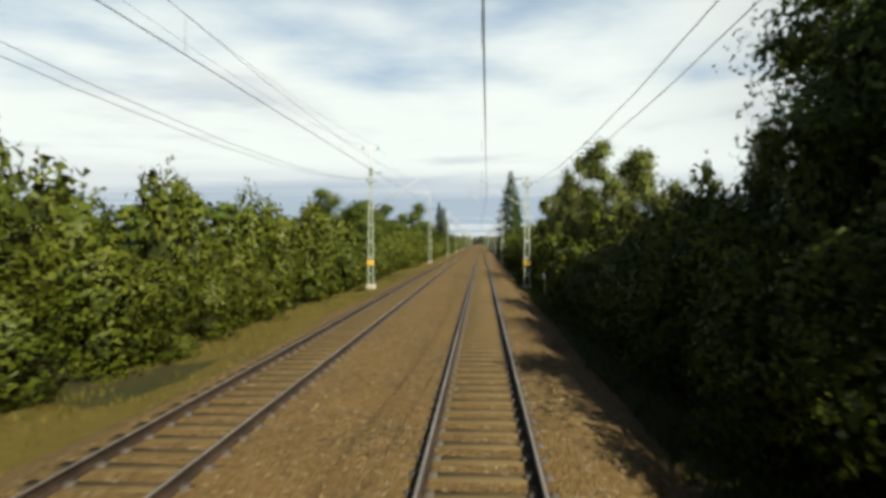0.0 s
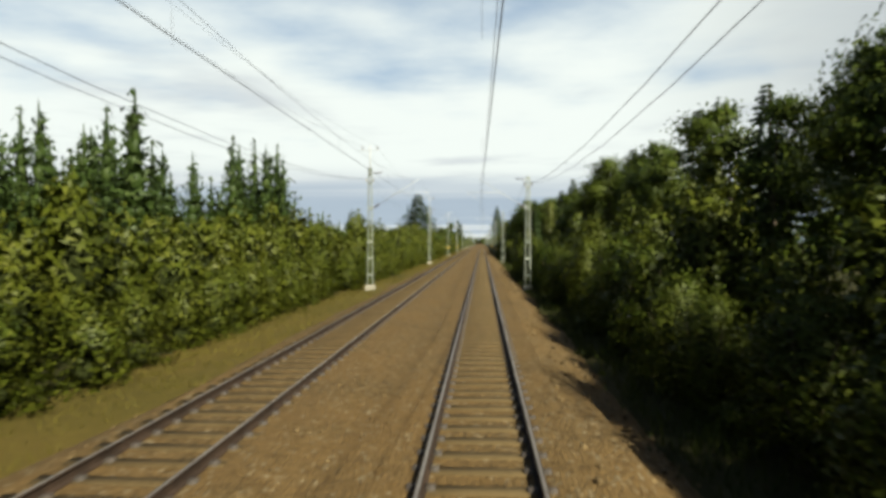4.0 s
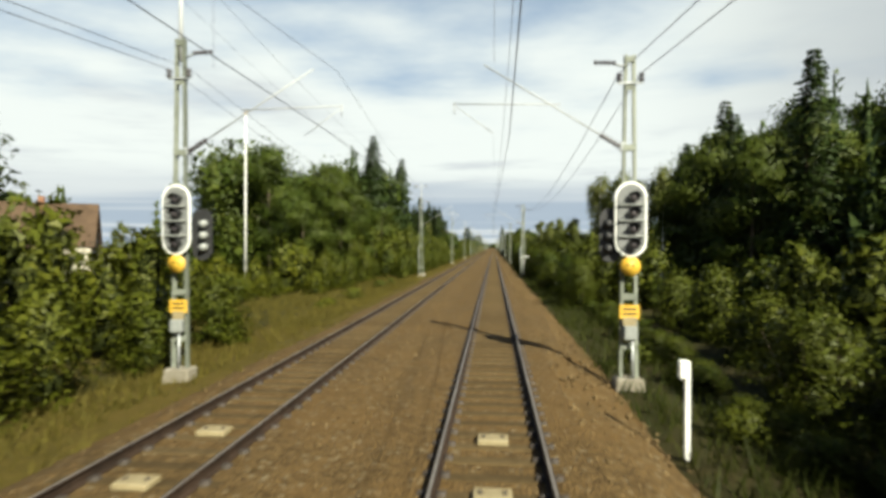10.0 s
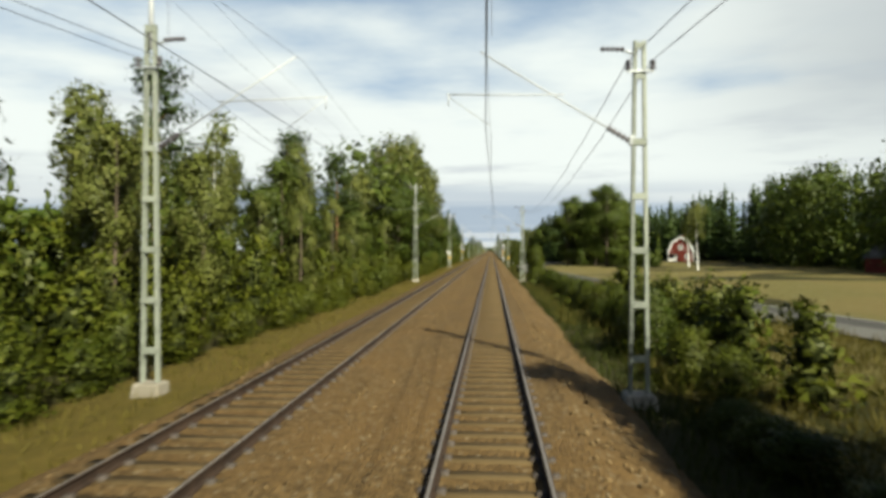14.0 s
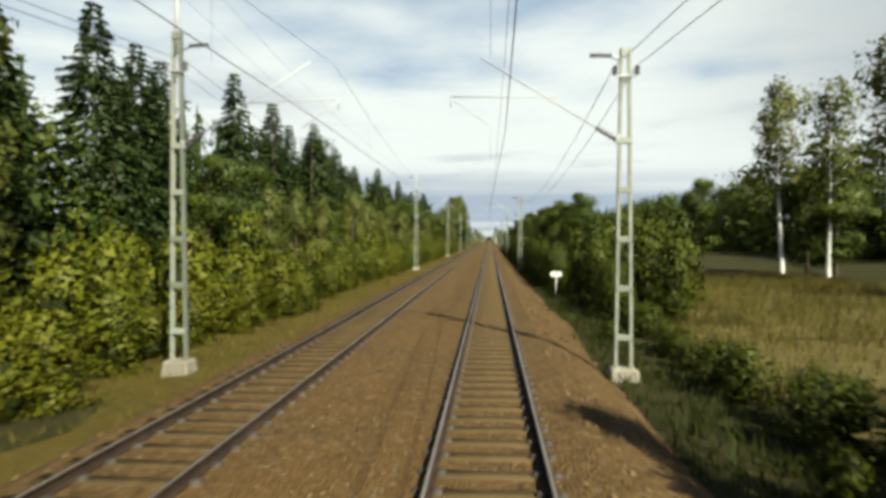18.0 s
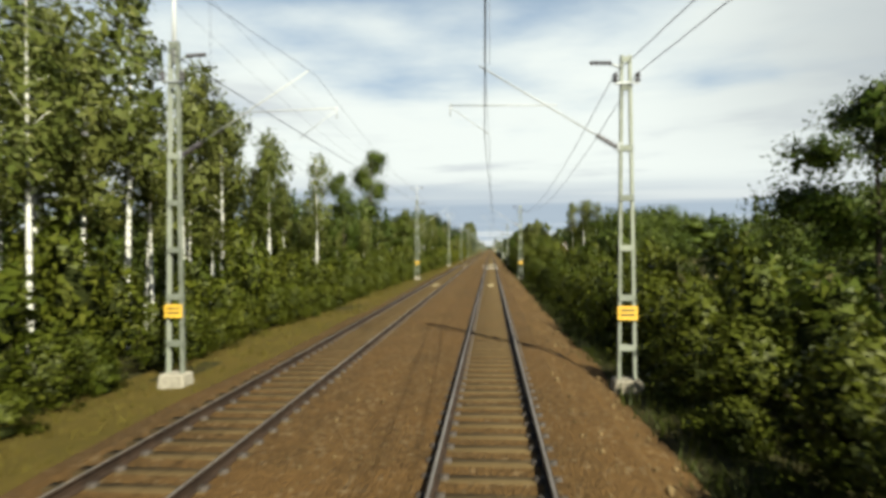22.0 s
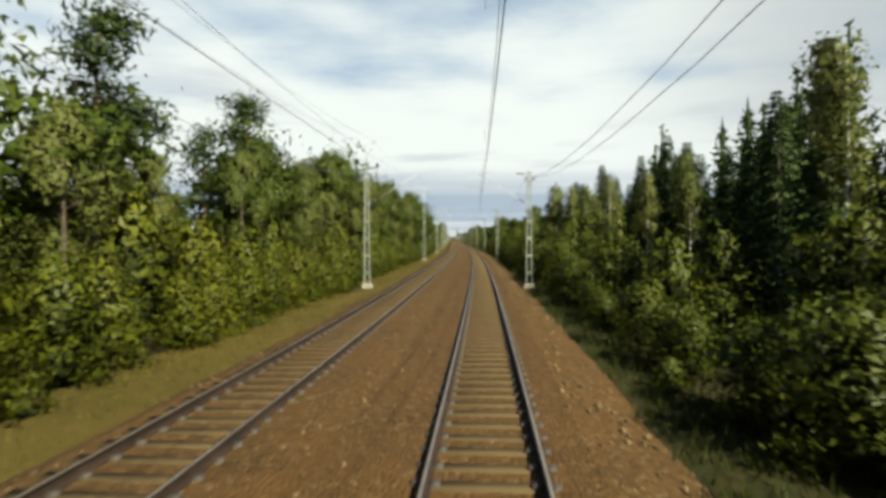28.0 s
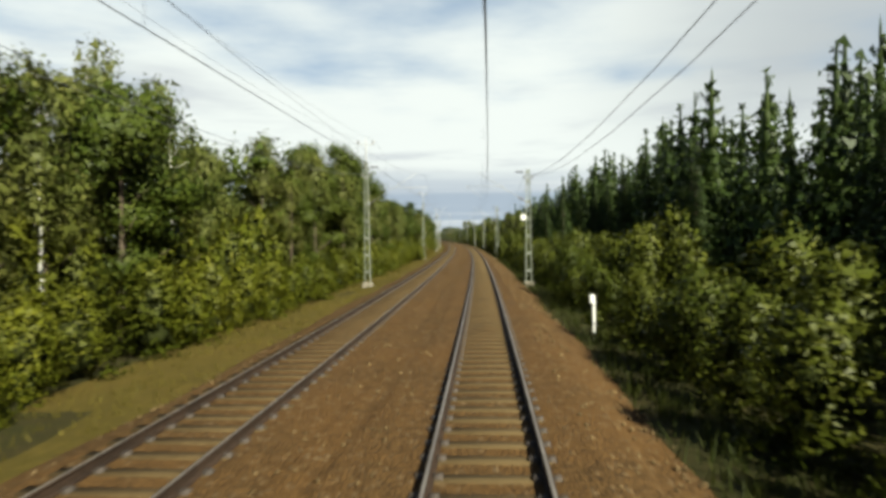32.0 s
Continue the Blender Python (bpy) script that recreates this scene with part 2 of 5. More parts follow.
BLACK = plain("black_paint", (0.014, 0.014, 0.015), (0.03, 0.03, 0.032), 9.0, 0.55, 0, 0.05)
WHITE = plain("white_paint", (0.66, 0.66, 0.63), (0.84, 0.84, 0.82), 5.0, 0.6, 0, 0.05)
RED = plain("falu_red_boards", (0.068, 0.0136, 0.00952), (0.1224, 0.02584, 0.01768), 5.0, 0.85, 0, 0.2)
ROOF = plain("dark_roof_tiles", (0.035, 0.033, 0.033), (0.085, 0.075, 0.07), 5.0, 0.8, 0, 0.3)
TILE = plain("clay_roof_tiles", (0.1632, 0.0748, 0.0408), (0.272, 0.1428, 0.0816), 5.0, 0.8, 0, 0.3)
PALE = plain("pale_render", (0.374, 0.34, 0.272), (0.4896, 0.4488, 0.374), 4.0, 0.85)
BARK = plain("dark_bark", (0.035, 0.028, 0.02), (0.11, 0.085, 0.06), 6.0, 0.95, 0, 0.6)
PINEBARK = plain("red_pine_bark", (0.12, 0.06, 0.03), (0.32, 0.17, 0.09), 5.0, 0.95, 0, 0.6)
BIRCHBARK = bark_white()
# near-black lumps: the shade inside the hedges is put into this colour
CORE_SHADE = plain("close_dark_twigs", (0.010, 0.013, 0.004), (0.026, 0.030, 0.010), 7.0, 1.0, 0, 0.5)
CORE_SHADE.node_tree.nodes["Principled BSDF"].inputs["Specular IOR Level"].default_value = 0.0
STONE_VARIED, _n, _b = material("loose_stone", 0.95)
_g = _n.add("ShaderNodeNewGeometry").outputs["Random Per Island"]
link(_n, _n.mix(_n.ramp(_g, 0.0, 1.0, False), (0.0542, 0.0353, 0.0155, 1), (0.16, 0.111, 0.0541, 1)), _b.inputs["Base Color"])
WINDOW, _n, _b = material("window_glass", 0.08)
_b.inputs["Base Color"].default_value = (0.03, 0.035, 0.04, 1)
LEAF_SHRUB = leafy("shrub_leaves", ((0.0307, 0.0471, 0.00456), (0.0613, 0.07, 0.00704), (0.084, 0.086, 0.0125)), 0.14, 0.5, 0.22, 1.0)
LEAF_TREE = leafy("broad_leaves", ((0.0335, 0.0532, 0.00646), (0.0588, 0.0753, 0.00997), (0.0829, 0.0926, 0.0165)), 0.16)
LEAF_BIRCH = leafy("birch_leaves", ((0.0704, 0.0893, 0.0175), (0.109, 0.116, 0.0269), (0.146, 0.142, 0.0424)), 0.22)
NEEDLE = leafy("spruce_needles", ((0.0204, 0.0364, 0.008), (0.0335, 0.0524, 0.0111), (0.0495, 0.0655, 0.0166)), 0.12)
PINE_NEEDLE = leafy("pine_needles", ((0.027, 0.0437, 0.0111), (0.0408, 0.0582, 0.0142), (0.0582, 0.0728, 0.0209)), 0.12)
GRASS = leafy("dry_grass_blades", ((0.0586, 0.0521, 0.00885), (0.104, 0.0837, 0.0163), (0.142, 0.117, 0.0251)), 0.3, 0.7, 0.12)
GREENGRASS = leafy("green_weeds", ((0.0192, 0.0288, 0.00335), (0.0324, 0.0391, 0.00515), (0.0456, 0.047, 0.00924)), 0.3, 0.6)


# ---- mesh helpers ----
def mesh(name, verts, faces, mats, index=None, smooth=False):
    me = bpy.data.meshes.new(name)
    me.from_pydata([tuple(v) for v in verts], [], [tuple(f) for f in faces])
    for m in mats:
        me.materials.append(m)
    if index is not None:
        me.polygons.foreach_set("material_index", np.asarray(index, dtype=np.int32))
    if smooth:
        me.polygons.foreach_set("use_smooth", np.ones(len(me.polygons), dtype=bool))
    me.update()
    return me


def quads_mesh(name, verts, faces, mat, smooth=False):
    """A big mesh from arrays: verts n x 3, faces m x k."""
    me = bpy.data.meshes.new(name)
    verts, faces = np.asarray(verts, dtype=np.float32), np.asarray(faces, dtype=np.int32)
    count, k = faces.shape
    me.vertices.add(len(verts))
    me.vertices.foreach_set("co", verts.ravel())
    me.loops.add(count * k)
    me.loops.foreach_set("vertex_index", faces.ravel())
    me.polygons.add(count)
    me.polygons.foreach_set("loop_start", np.arange(0, count * k, k, dtype=np.int32))
    me.polygons.foreach_set("loop_total", np.full(count, k, dtype=np.int32))
    me.materials.append(mat)
    if smooth:
        me.polygons.foreach_set("use_smooth", np.ones(count, dtype=bool))
    me.update(calc_edges=True)
    return me


def part(name, me, parent, label="", m=None):
    ob = new(name, me)
    ob.parent = parent
    if m is not None:
        ob.matrix_basis = m
    return tagged(ob, label) if label else ob


def thing(name, label, category, group="", kind="", me=None, m=None):
    ob = new(name, me)
    if me is None:
        ob.empty_display_size = 0.2
    if m is not None:
        ob.matrix_basis = m
    return tagged(ob, label, category, group, kind)


def from_bm(name, bm, mat, smooth=False):
    me = bpy.data.meshes.new(name)
    bm.normal_update()
    bm.to_mesh(me)
    bm.free()
    me.materials.append(mat)
    if smooth:
        for p in me.polygons:
            p.use_smooth = True
    return me


def add_box(bm, size, at=(0, 0, 0), rot=None, bevel=0.0, top=1.0):
    """A box; top narrows its upper end; bevel rounds its edges."""
    m = Matrix.Translation(at) @ (rot or Matrix()) @ Matrix.Diagonal((*size, 1))
    made = bmesh.ops.create_cube(bm, size=1, matrix=m)["verts"]
    if top != 1.0:
        inv = m.inverted()
        for v in made:
            q = inv @ v.co
            if q.z > 0:
                v.co = m @ Vector((q.x * top, q.y * top, q.z))
    if bevel:
        edges = list({e for v in made for e in v.link_edges})
        bmesh.ops.bevel(bm, geom=edges, offset=bevel, segments=1, affect="EDGES")
    return bm


def box(name, size, mat, at=(0, 0, 0), rot=None, bevel=0.0, top=1.0):
    return from_bm(name, add_box(bmesh.new(), size, at, rot, bevel, top), mat)


def add_tube(bm, a, b, r, r2=None, sides=8):
    a, b = Vector(a), Vector(b)
    d = b - a
    m = Matrix.Translation((a + b) / 2) @ d.to_track_quat("Z", "Y").to_matrix().to_4x4()
    bmesh.ops.create_cone(bm, cap_ends=True, segments=sides, radius1=r, radius2=r if r2 is None else r2, depth=d.length, matrix=m)
    return bm


def tube(name, a, b, r, mat, r2=None, sides=8):
    return from_bm(name, add_tube(bmesh.new(), a, b, r, r2, sides), mat, sides > 6)


def sheds(name, a, b, r, mat, count=5):
    """An insulator: a core with a row of discs."""
    bm = bmesh.new()
    a, b = Vector(a), Vector(b)
    add_tube(bm, a, b, r * 0.45)
    for i in range(count):
        c = a.lerp(b, (i + 0.5) / count)
        step = (b - a) / count * 0.28
        add_tube(bm, c - step, c + step, r, r * 0.7)
    return from_bm(name, bm, mat)


def cord(name, points, r, mat):
    cu = bpy.data.curves.new(name, "CURVE")
    cu.dimensions, cu.bevel_depth, cu.bevel_resolution = "3D", r, 0
    sp = cu.splines.new("POLY")
    sp.points.add(len(points) - 1)
    for p, q in zip(sp.points, points):
        p.co = (*q, 1)
    cu.materials.append(mat)
    return cu


def swept(name, profile, stations, mat_index, mats, closed=True, u0=0.0, wobble=None):
    """A cross-section of (u, z) drawn along the line at the given stations."""
    verts, faces, idx = [], [], []
    k = len(profile)
    for i, s in enumerate(stations):
        for j, (u, z) in enumerate(profile):
            du, dz = wobble(s, u, j) if wobble else (0, 0)
            verts.append(tp(s, u0 + u + du, z + dz))
    spans = k if closed else k - 1
    for i in range(len(stations) - 1):
        for j in range(spans):
            a, b = i * k + j, i * k + (j + 1) % k
            faces.append((a, a + k, b + k, b))
            idx.append(mat_index[j] if mat_index else 0)
    return mesh(name, verts, faces, mats, idx)


FIRST, LAST = -1330.0, 620.0      # the stretch of the line that is built
near_stations = list(np.arange(FIRST, 60.0, 4.0)) + list(np.arange(60.0, LAST + 1, 20.0))

# ---- ground: one sheet to the horizon ----
lane_s = np.concatenate([[-2500, -2000, -1700, -1500], np.arange(-1400, 400, 10.0), [450, 550, 700, 1000, 1500, 2200, 3400]])
lane_u = np.array([-1500, -700, -350, -180, -110, -70, -45, -30, -22, -17, -13, -10.5, -9, -8, -7.05, 2.6, 3.4, 4.2, 5.5, 7, 9, 12, 16, 22, 30, 45, 70,
                   110, 180, 350, 700, 1500.0])


def ground_z(s, u):
    out = u - 3.0 if u > 0 else -u - 7.0
    base = -0.72 - 0.28 * min(1.0, max(0.0, out / 4.0))
    if out < 0:
        base = -0.9
    lump = noise.noise((s * 0.11, u * 0.16, 0.3)) * 0.16 * min(1.0, max(0.0, out / 2.0))
    return base + lump


gv = [tp(s, u, ground_z(s, u)) for s in lane_s for u in lane_u]
w_ = len(lane_u)
gf = [(i * w_ + j, i * w_ + j + 1, (i + 1) * w_ + j + 1, (i + 1) * w_ + j) for i in range(len(lane_s) - 1) for j in range(w_ - 1)]
ground = thing("ground", "olive and straw coloured rough grass and soil beside the railway", "ground", kind="structure",
               me=mesh("ground", gv, gf, [SOIL], smooth=True))

# ---- ballast bed ----
bed = [(-7.6, -0.90), (-7.1, -0.68), (-6.6, -0.44), (-6.1, -0.24), (-5.4, -0.17), (-5.1, -0.186), (-4.5, -0.184), (-3.9, -0.186), (-3.5, -0.16), (-2.85, -0.15), (-2.2, -0.19),
       (-1.5, -0.15), (-0.98, -0.155), (-0.6, -0.186), (0, -0.184), (0.6, -0.186), (0.98, -0.155), (1.5, -0.15), (2.0, -0.25), (2.6, -0.52), (3.2, -0.78), (3.7, -1.0)]


def bed_wobble(s, u, j):
    edge = 1.0 if u < -6.5 or u > 1.8 else 0.12
    return (noise.noise((s * 0.13, j * 0.7, 2.0)) * 0.5 * edge if edge == 1.0 else 0.0,
            noise.noise((s * 0.31, j * 1.7, 5.0)) * 0.06 * edge)


ballast_bed = thing("ballast_bed", "rusty tan ballast bed of crushed stone under two tracks", "ballast", kind="structure",
                    me=swept("ballast_bed", bed, list(np.arange(FIRST, 60, 2.0)) + list(np.arange(60, LAST, 20.0)), None, [BALLAST], False, wobble=bed_wobble))

# ---- rails ----
rail_profile = [(-0.022, 0.0), (0.022, 0.0), (0.036, -0.006), (0.037, -0.028), (0.011, -0.042), (0.011, -0.135), (0.075, -0.155), (0.075, -0.172),
                (-0.075, -0.172), (-0.075, -0.155), (-0.011, -0.135), (-0.011, -0.042), (-0.037, -0.028), (-0.036, -0.006)]
tracks = []
for name, mid in (("track_near", 0.0), ("track_far", -4.56)):
    tr = thing(name, "ballasted railway track with worn rails on concrete sleepers", "railway track", "the two tracks", "structure")
    tracks.append((tr, mid))
    for side in (-0.7535, 0.7535):
        part("rail", swept("rail", rail_profile, near_stations, [1] + [0] * 13, [RUST, STEEL], True, mid + side), tr, "rail with rusty sides and a bright worn head")

# ---- overhead masts ----
SPAN, MAST0 = 52.4, -217.1
# the spans are not quite even
UNEVEN = {-3: -1.0, 1: -1.0, 2: -1.1, 3: -2.3, 4: -1.9, 5: -3.8, 6: -3.2, 7: -2.5, 8: -1.6, 9: -1.4, 10: -0.8, 11: -0.8, 12: -1.2, 13: 0.4, 14: 1.2, 15: 1.6, 16: 1.2, 17: 1.6, 18: 1.6, 19: 1.8, 20: 2.2}


def mast_s(k):
    return MAST0 - SPAN * k + UNEVEN.get(k, 0.0)


MASTS = [mast_s(k) for k in range(-15, 21)]
RIGHT_U, LEFT_U = 3.48, -8.6
FOOT = -0.70


def leg_mesh(side, foot, top, half_foot, half_top):
    """One channel-shaped leg of a battened mast, leaning in towards the top."""
    bm = bmesh.new()
    profile = [(-0.04, -0.06), (0.04, -0.06), (0.04, 0.06), (-0.04, 0.06), (-0.04, 0.048), (0.028, 0.048), (0.028, -0.048), (-0.04, -0.048)]
    rings = []
    for z, h in ((foot, half_foot), (top, half_top)):
        rings.append([bm.verts.new((side * (h + x), y, z)) for x, y in profile])
    for i in range(8):
        bm.faces.new((rings[0][i], rings[0][(i + 1) % 8], rings[1][(i + 1) % 8], rings[1][i]))
    return from_bm("leg", bm, MAST)


def make_mast(tall, inward, strut=0):
    """A battened steel mast on a concrete foot; inward is the side (+1 or -1 in u) of its track; strut is the side of a leaning prop along the line."""
    top, arm, cross = (8.6, 8.2, 7.5) if tall else (7.85, 7.66, 7.12)
    m = thing("catenary_mast", "grey-green battened steel catenary mast on a concrete foot beside the track", "mast", "overhead line masts")
    h0, h1 = 0.2, 0.1
    part("foundation", box("foundation", (0.8, 0.65, 0.5), CONCRETE, (0, 0, FOOT - 0.0), None, 0.04, 0.86), m, "pale weathered concrete foundation")
    for side in (-1, 1):
        part("leg", leg_mesh(side, FOOT + 0.2, top, h0, h1), m)
    if strut:
        base, head = Vector((0.0, strut * 2.1, FOOT + 0.2)), Vector((0.0, strut * 0.12, 7.2))
        part("foundation", box("foundation", (0.75, 0.65, 0.5), CONCRETE, (0, strut * 2.12, FOOT), None, 0.04, 0.86), m, "pale weathered concrete foundation")
        turn = (head - base).to_track_quat("Z", "X").to_matrix().to_4x4()
        part("strut", box("strut", (0.14, 0.1, (head - base).length), MAST, (base + head) / 2, turn, 0.008), m, "leaning steel prop")
        for z in (2.1, 4.4):
            f = (z - base.z) / (head.z - base.z)
            part("link_bar", box("link_bar", (0.05, abs(base.lerp(head, f).y), 0.07), MAST, (0.0, base.lerp(head, f).y / 2, z)), m)
        part("cable_pipe", tube("cable_pipe", (-0.3, 0.1, FOOT), (-0.3, 0.1, 2.9), 0.05, GALV), m, "pale cable pipe")
    z = 0.35
    while z < 6.4:
        w = h0 + (h1 - h0) * (z - FOOT) / (top - FOOT)
        for y in (-0.078, 0.078):
            part("batten", box("batten", (2 * w + 0.08, 0.012, 0.15), MAST, (0, y, z)), m)
        z += 1.28
    for z in (cross - 0.1, top - 0.12):
        part("head_plate", box("head_plate", (0.24, 0.012, 0.16), MAST, (0, -0.078, z)), m)
    # bracket with two stays at the head
    part("head_arm", tube("head_arm", (inward * 0.1, 0, arm - 0.12), (inward * 0.42, 0.0, arm), 0.03, GALV), m)
    part("insulator", sheds("insulator", (inward * 0.36, -0.03, arm), (inward * 0.92, -0.03, arm + 0.02), 0.065, GLAZE, 5), m, "dark ribbed insulator")
    part("crossarm", box("crossarm", (0.62, 0.05, 0.05), GALV, (0, -0.1, cross)), m)
    for side in (-1, 1):
        part("insulator", sheds("insulator", (side * 0.28, -0.1, cross + 0.02), (side * 0.28, -0.1, cross + 0.26), 0.085, GLAZE, 2), m, "dark ribbed insulator")
    if tall:
        part("top_pole", tube("top_pole", (0, 0, top - 0.6), (0, 0, 10.4), 0.07, PALE_STEEL, 0.045), m)
        part("top_crossarm", box("top_crossarm", (1.26, 0.05, 0.05), PALE_STEEL, (0, -0.06, 9.94)), m)
        for side in (-1, 1):
            part("insulator", sheds("insulator", (side * 0.58, -0.06, 9.96), (side * 0.58, -0.06, 10.24), 0.085, GLAZE, 2), m, "dark ribbed insulator")
    # cantilever
    part("cantilever_bracket", box("cantilever_bracket", (0.12, 0.14, 0.22), GALV, (inward * 0.17, 0, 5.5)), m)
    a, b = Vector((inward * 0.22, 0, 5.5)), Vector((inward * 3.75, 0, 7.7))
    part("insulator", sheds("insulator", a, a.lerp(b, 0.15), 0.085, GLAZE, 5), m, "dark ribbed insulator")
    part("cantilever_tube", tube("cantilever_tube", a.lerp(b, 0.15), b, 0.021, PALE_STEEL), m)
    part("registration_arm", tube("registration_arm", (inward * 1.75, 0, 6.62), (inward * 4.55, 0, 6.68), 0.017, PALE_STEEL), m)
    part("steady_arm", tube("steady_arm", (inward * 4.5, 0, 6.62), (inward * 3.5, 0, 5.9), 0.011, PALE_STEEL), m)
    part("drop_bracket", tube("drop_bracket", (inward * 4.52, 0, 6.72), (inward * 4.52, 0, 6.4), 0.014, PALE_STEEL), m)
    return m


mast_right, mast_left = make_mast(False, -1), make_mast(True, 1)
propped = {14: (make_mast(False, -1, -1), make_mast(True, 1, -1)), 17: (make_mast(False, -1, 1), make_mast(True, 1, 1))}
used = set()
for i, s in enumerate(MASTS):
    right, left = propped.get(i, (mast_right, mast_left))
    for proto, u in ((right, RIGHT_U), (left, LEFT_U)):
        if proto.name not in used:
            used.add(proto.name)
            proto.matrix_basis = place(s, u)
        else:
            copy_thing(proto, place(s, u))
for pair in propped.values():
    for m in pair:
        tagged(m, "grey-green steel tension mast with a leaning prop on concrete feet")

# ---- wires ----
steps = np.arange(0, 1, 0.125)


def hung(u, z, sag, stagger=0.0):
    pts = []
    for i in range(len(MASTS) - 1, 0, -1):
        a, b = MASTS[i], MASTS[i - 1]
        sa, sb = (stagger if i % 2 else -stagger), (-stagger if i % 2 else stagger)
        for f in steps:
            pts.append(tp(a + (b - a) * f, u + sa + (sb - sa) * f, z - 4 * sag * f * (1 - f)))
    return pts


for mid in (0.0, -4.56):
    line = thing("overhead_line", "thin dark contact and carrier wires over the track", "overhead wire", "overhead wires")
    part("contact_wire", cord("contact_wire", hung(mid + 0.13, 5.8, 0.03, -0.27), 0.010, WIRE), line)
    part("carrier_wire", cord("carrier_wire", hung(mid + 0.13, 7.6, 1.45, -0.24), 0.006, WIRE), line)
    for i in range(len(MASTS) - 1):
        for f in (0.12, 0.31, 0.5, 0.69, 0.88):
            s = MASTS[i + 1] + (MASTS[i] - MASTS[i + 1]) * f
            if s < 40:
                top = 7.6 - 5.8 * f * (1 - f)
                part("dropper", cord("dropper", [tp(s, mid, 5.8), tp(s, mid, top)], 0.004, WIRE), line)
for u, z, sag in ((RIGHT_U - 0.28, 7.38, 1.45), (RIGHT_U + 0.28, 7.38, 1.45), (LEFT_U - 0.28, 7.76, 1.6), (LEFT_U + 0.28, 7.76, 1.6),
                  (LEFT_U - 0.58, 10.24, 1.2), (LEFT_U + 0.58, 10.24, 1.2)):
    thing("feeder_wire", "thin dark feeder wire hung from mast to mast", "overhead wire", "feeder wires", me=cord("feeder_wire", hung(u, z, sag), 0.006 if z > 9 else 0.009 if u < 0 else 0.012, WIRE))


# ---- plants ----
rng = np.random.default_rng(7)


def unit(v):
    return v / np.maximum(np.linalg.norm(v, axis=1, keepdims=True), 1e-9)


def leaves(r, blobs, count, size, spread=0.32, up=-0.55, pointed=0.5, whole=0.0):
    """Leaves on the outside of a set of ellipsoids (x, y, z, rx, ry, rz): verts with their normals, and faces. A leaf takes its shading mostly from its clump, or by the
    share called whole from its place on the whole plant."""
    b = np.array(blobs, dtype=float)
    area = (b[:, 3] * b[:, 4] + b[:, 4] * b[:, 5] + b[:, 3] * b[:, 5])
    pick = r.choice(len(b), count, p=area / area.sum())
    d = unit(r.normal(size=(count * 2, 3)))
    d = d[d[:, 2] > up][:count]
    pick = pick[:len(d)]
    q = b[pick]
    reach = 1.0 + r.normal(size=(len(d), 1)) * spread * 0.5
    c = q[:, :3] + d * q[:, 3:] * np.clip(reach, 0.55, 1.45)
    n = unit(d + r.normal(size=d.shape) * 0.6)
    a = unit(np.cross(n, r.normal(size=d.shape)))
    t = np.cross(n, a)
    k = (size * (0.6 + 0.8 * r.random(len(d))))[:, None]
    v = np.stack([c - a * k * 0.8 - t * k * pointed, c + a * k * 1.2, c - a * k * 0.8 + t * k * pointed], axis=1).reshape(-1, 3)
    lit = unit(d / q[:, 3:])
    if whole:
        middle, half = (b[:, :3].min(axis=0) + b[:, :3].max(axis=0)) / 2, np.maximum((b[:, :3].max(axis=0) - b[:, :3].min(axis=0)) / 2, 0.3)
        lit = lit * (1 - whole) + unit((c - middle) / half ** 1.5) * whole
    lit = unit(lit + r.normal(size=d.shape) * 0.18)
    flip = np.sum(np.cross(v[1::3] - v[0::3], v[2::3] - v[0::3]) * lit, axis=1) < 0
    f = np.arange(len(v)).reshape(-1, 3)
    f[flip] = f[flip][:, (0, 2, 1)]
    return np.concatenate([v, np.repeat(lit, 3, axis=0)], axis=1), f[:, (0, 1, 2, 2)]


def moved(v, m):
    """Verts and normals carried by a matrix."""
    a = np.array(m)
    return np.concatenate([v[:, :3] @ a[:3, :3].T + a[:3, 3], unit(v[:, 3:] @ np.linalg.inv(a[:3, :3]))], axis=1)


ICO_V = np.array([(0, 0, -1), (0.72, -0.53, -0.45), (-0.28, -0.85, -0.45), (-0.89, 0, -0.45), (-0.28, 0.85, -0.45), (0.72, 0.53, -0.45),
                  (0.28, -0.85, 0.45), (-0.72, -0.53, 0.45), (-0.72, 0.53, 0.45), (0.28, 0.85, 0.45), (0.89, 0, 0.45), (0, 0, 1)])
ICO_F = [(0, 1, 2), (1, 0, 5), (0, 2, 3), (0, 3, 4), (0, 4, 5), (1, 5, 10), (2, 1, 6), (3, 2, 7), (4, 3, 8), (5, 4, 9),
         (1, 10, 6), (2, 6, 7), (3, 7, 8), (4, 8, 9), (5, 9, 10), (6, 10, 11), (7, 6, 11), (8, 7, 11), (9, 8, 11), (10, 9, 11)]


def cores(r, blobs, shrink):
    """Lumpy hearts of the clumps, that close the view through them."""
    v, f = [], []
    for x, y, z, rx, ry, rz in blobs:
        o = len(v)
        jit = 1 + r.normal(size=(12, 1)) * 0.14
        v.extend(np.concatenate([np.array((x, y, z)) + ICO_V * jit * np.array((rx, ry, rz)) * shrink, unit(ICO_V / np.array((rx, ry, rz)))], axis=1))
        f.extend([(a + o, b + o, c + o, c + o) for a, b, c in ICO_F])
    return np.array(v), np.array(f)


def joined(pieces):
    vs, fs, o = [], [], 0
    for v, f in pieces:
        vs.append(v)
        fs.append(np.asarray(f) + o)
        o += len(v)
    return np.concatenate(vs), np.concatenate(fs)


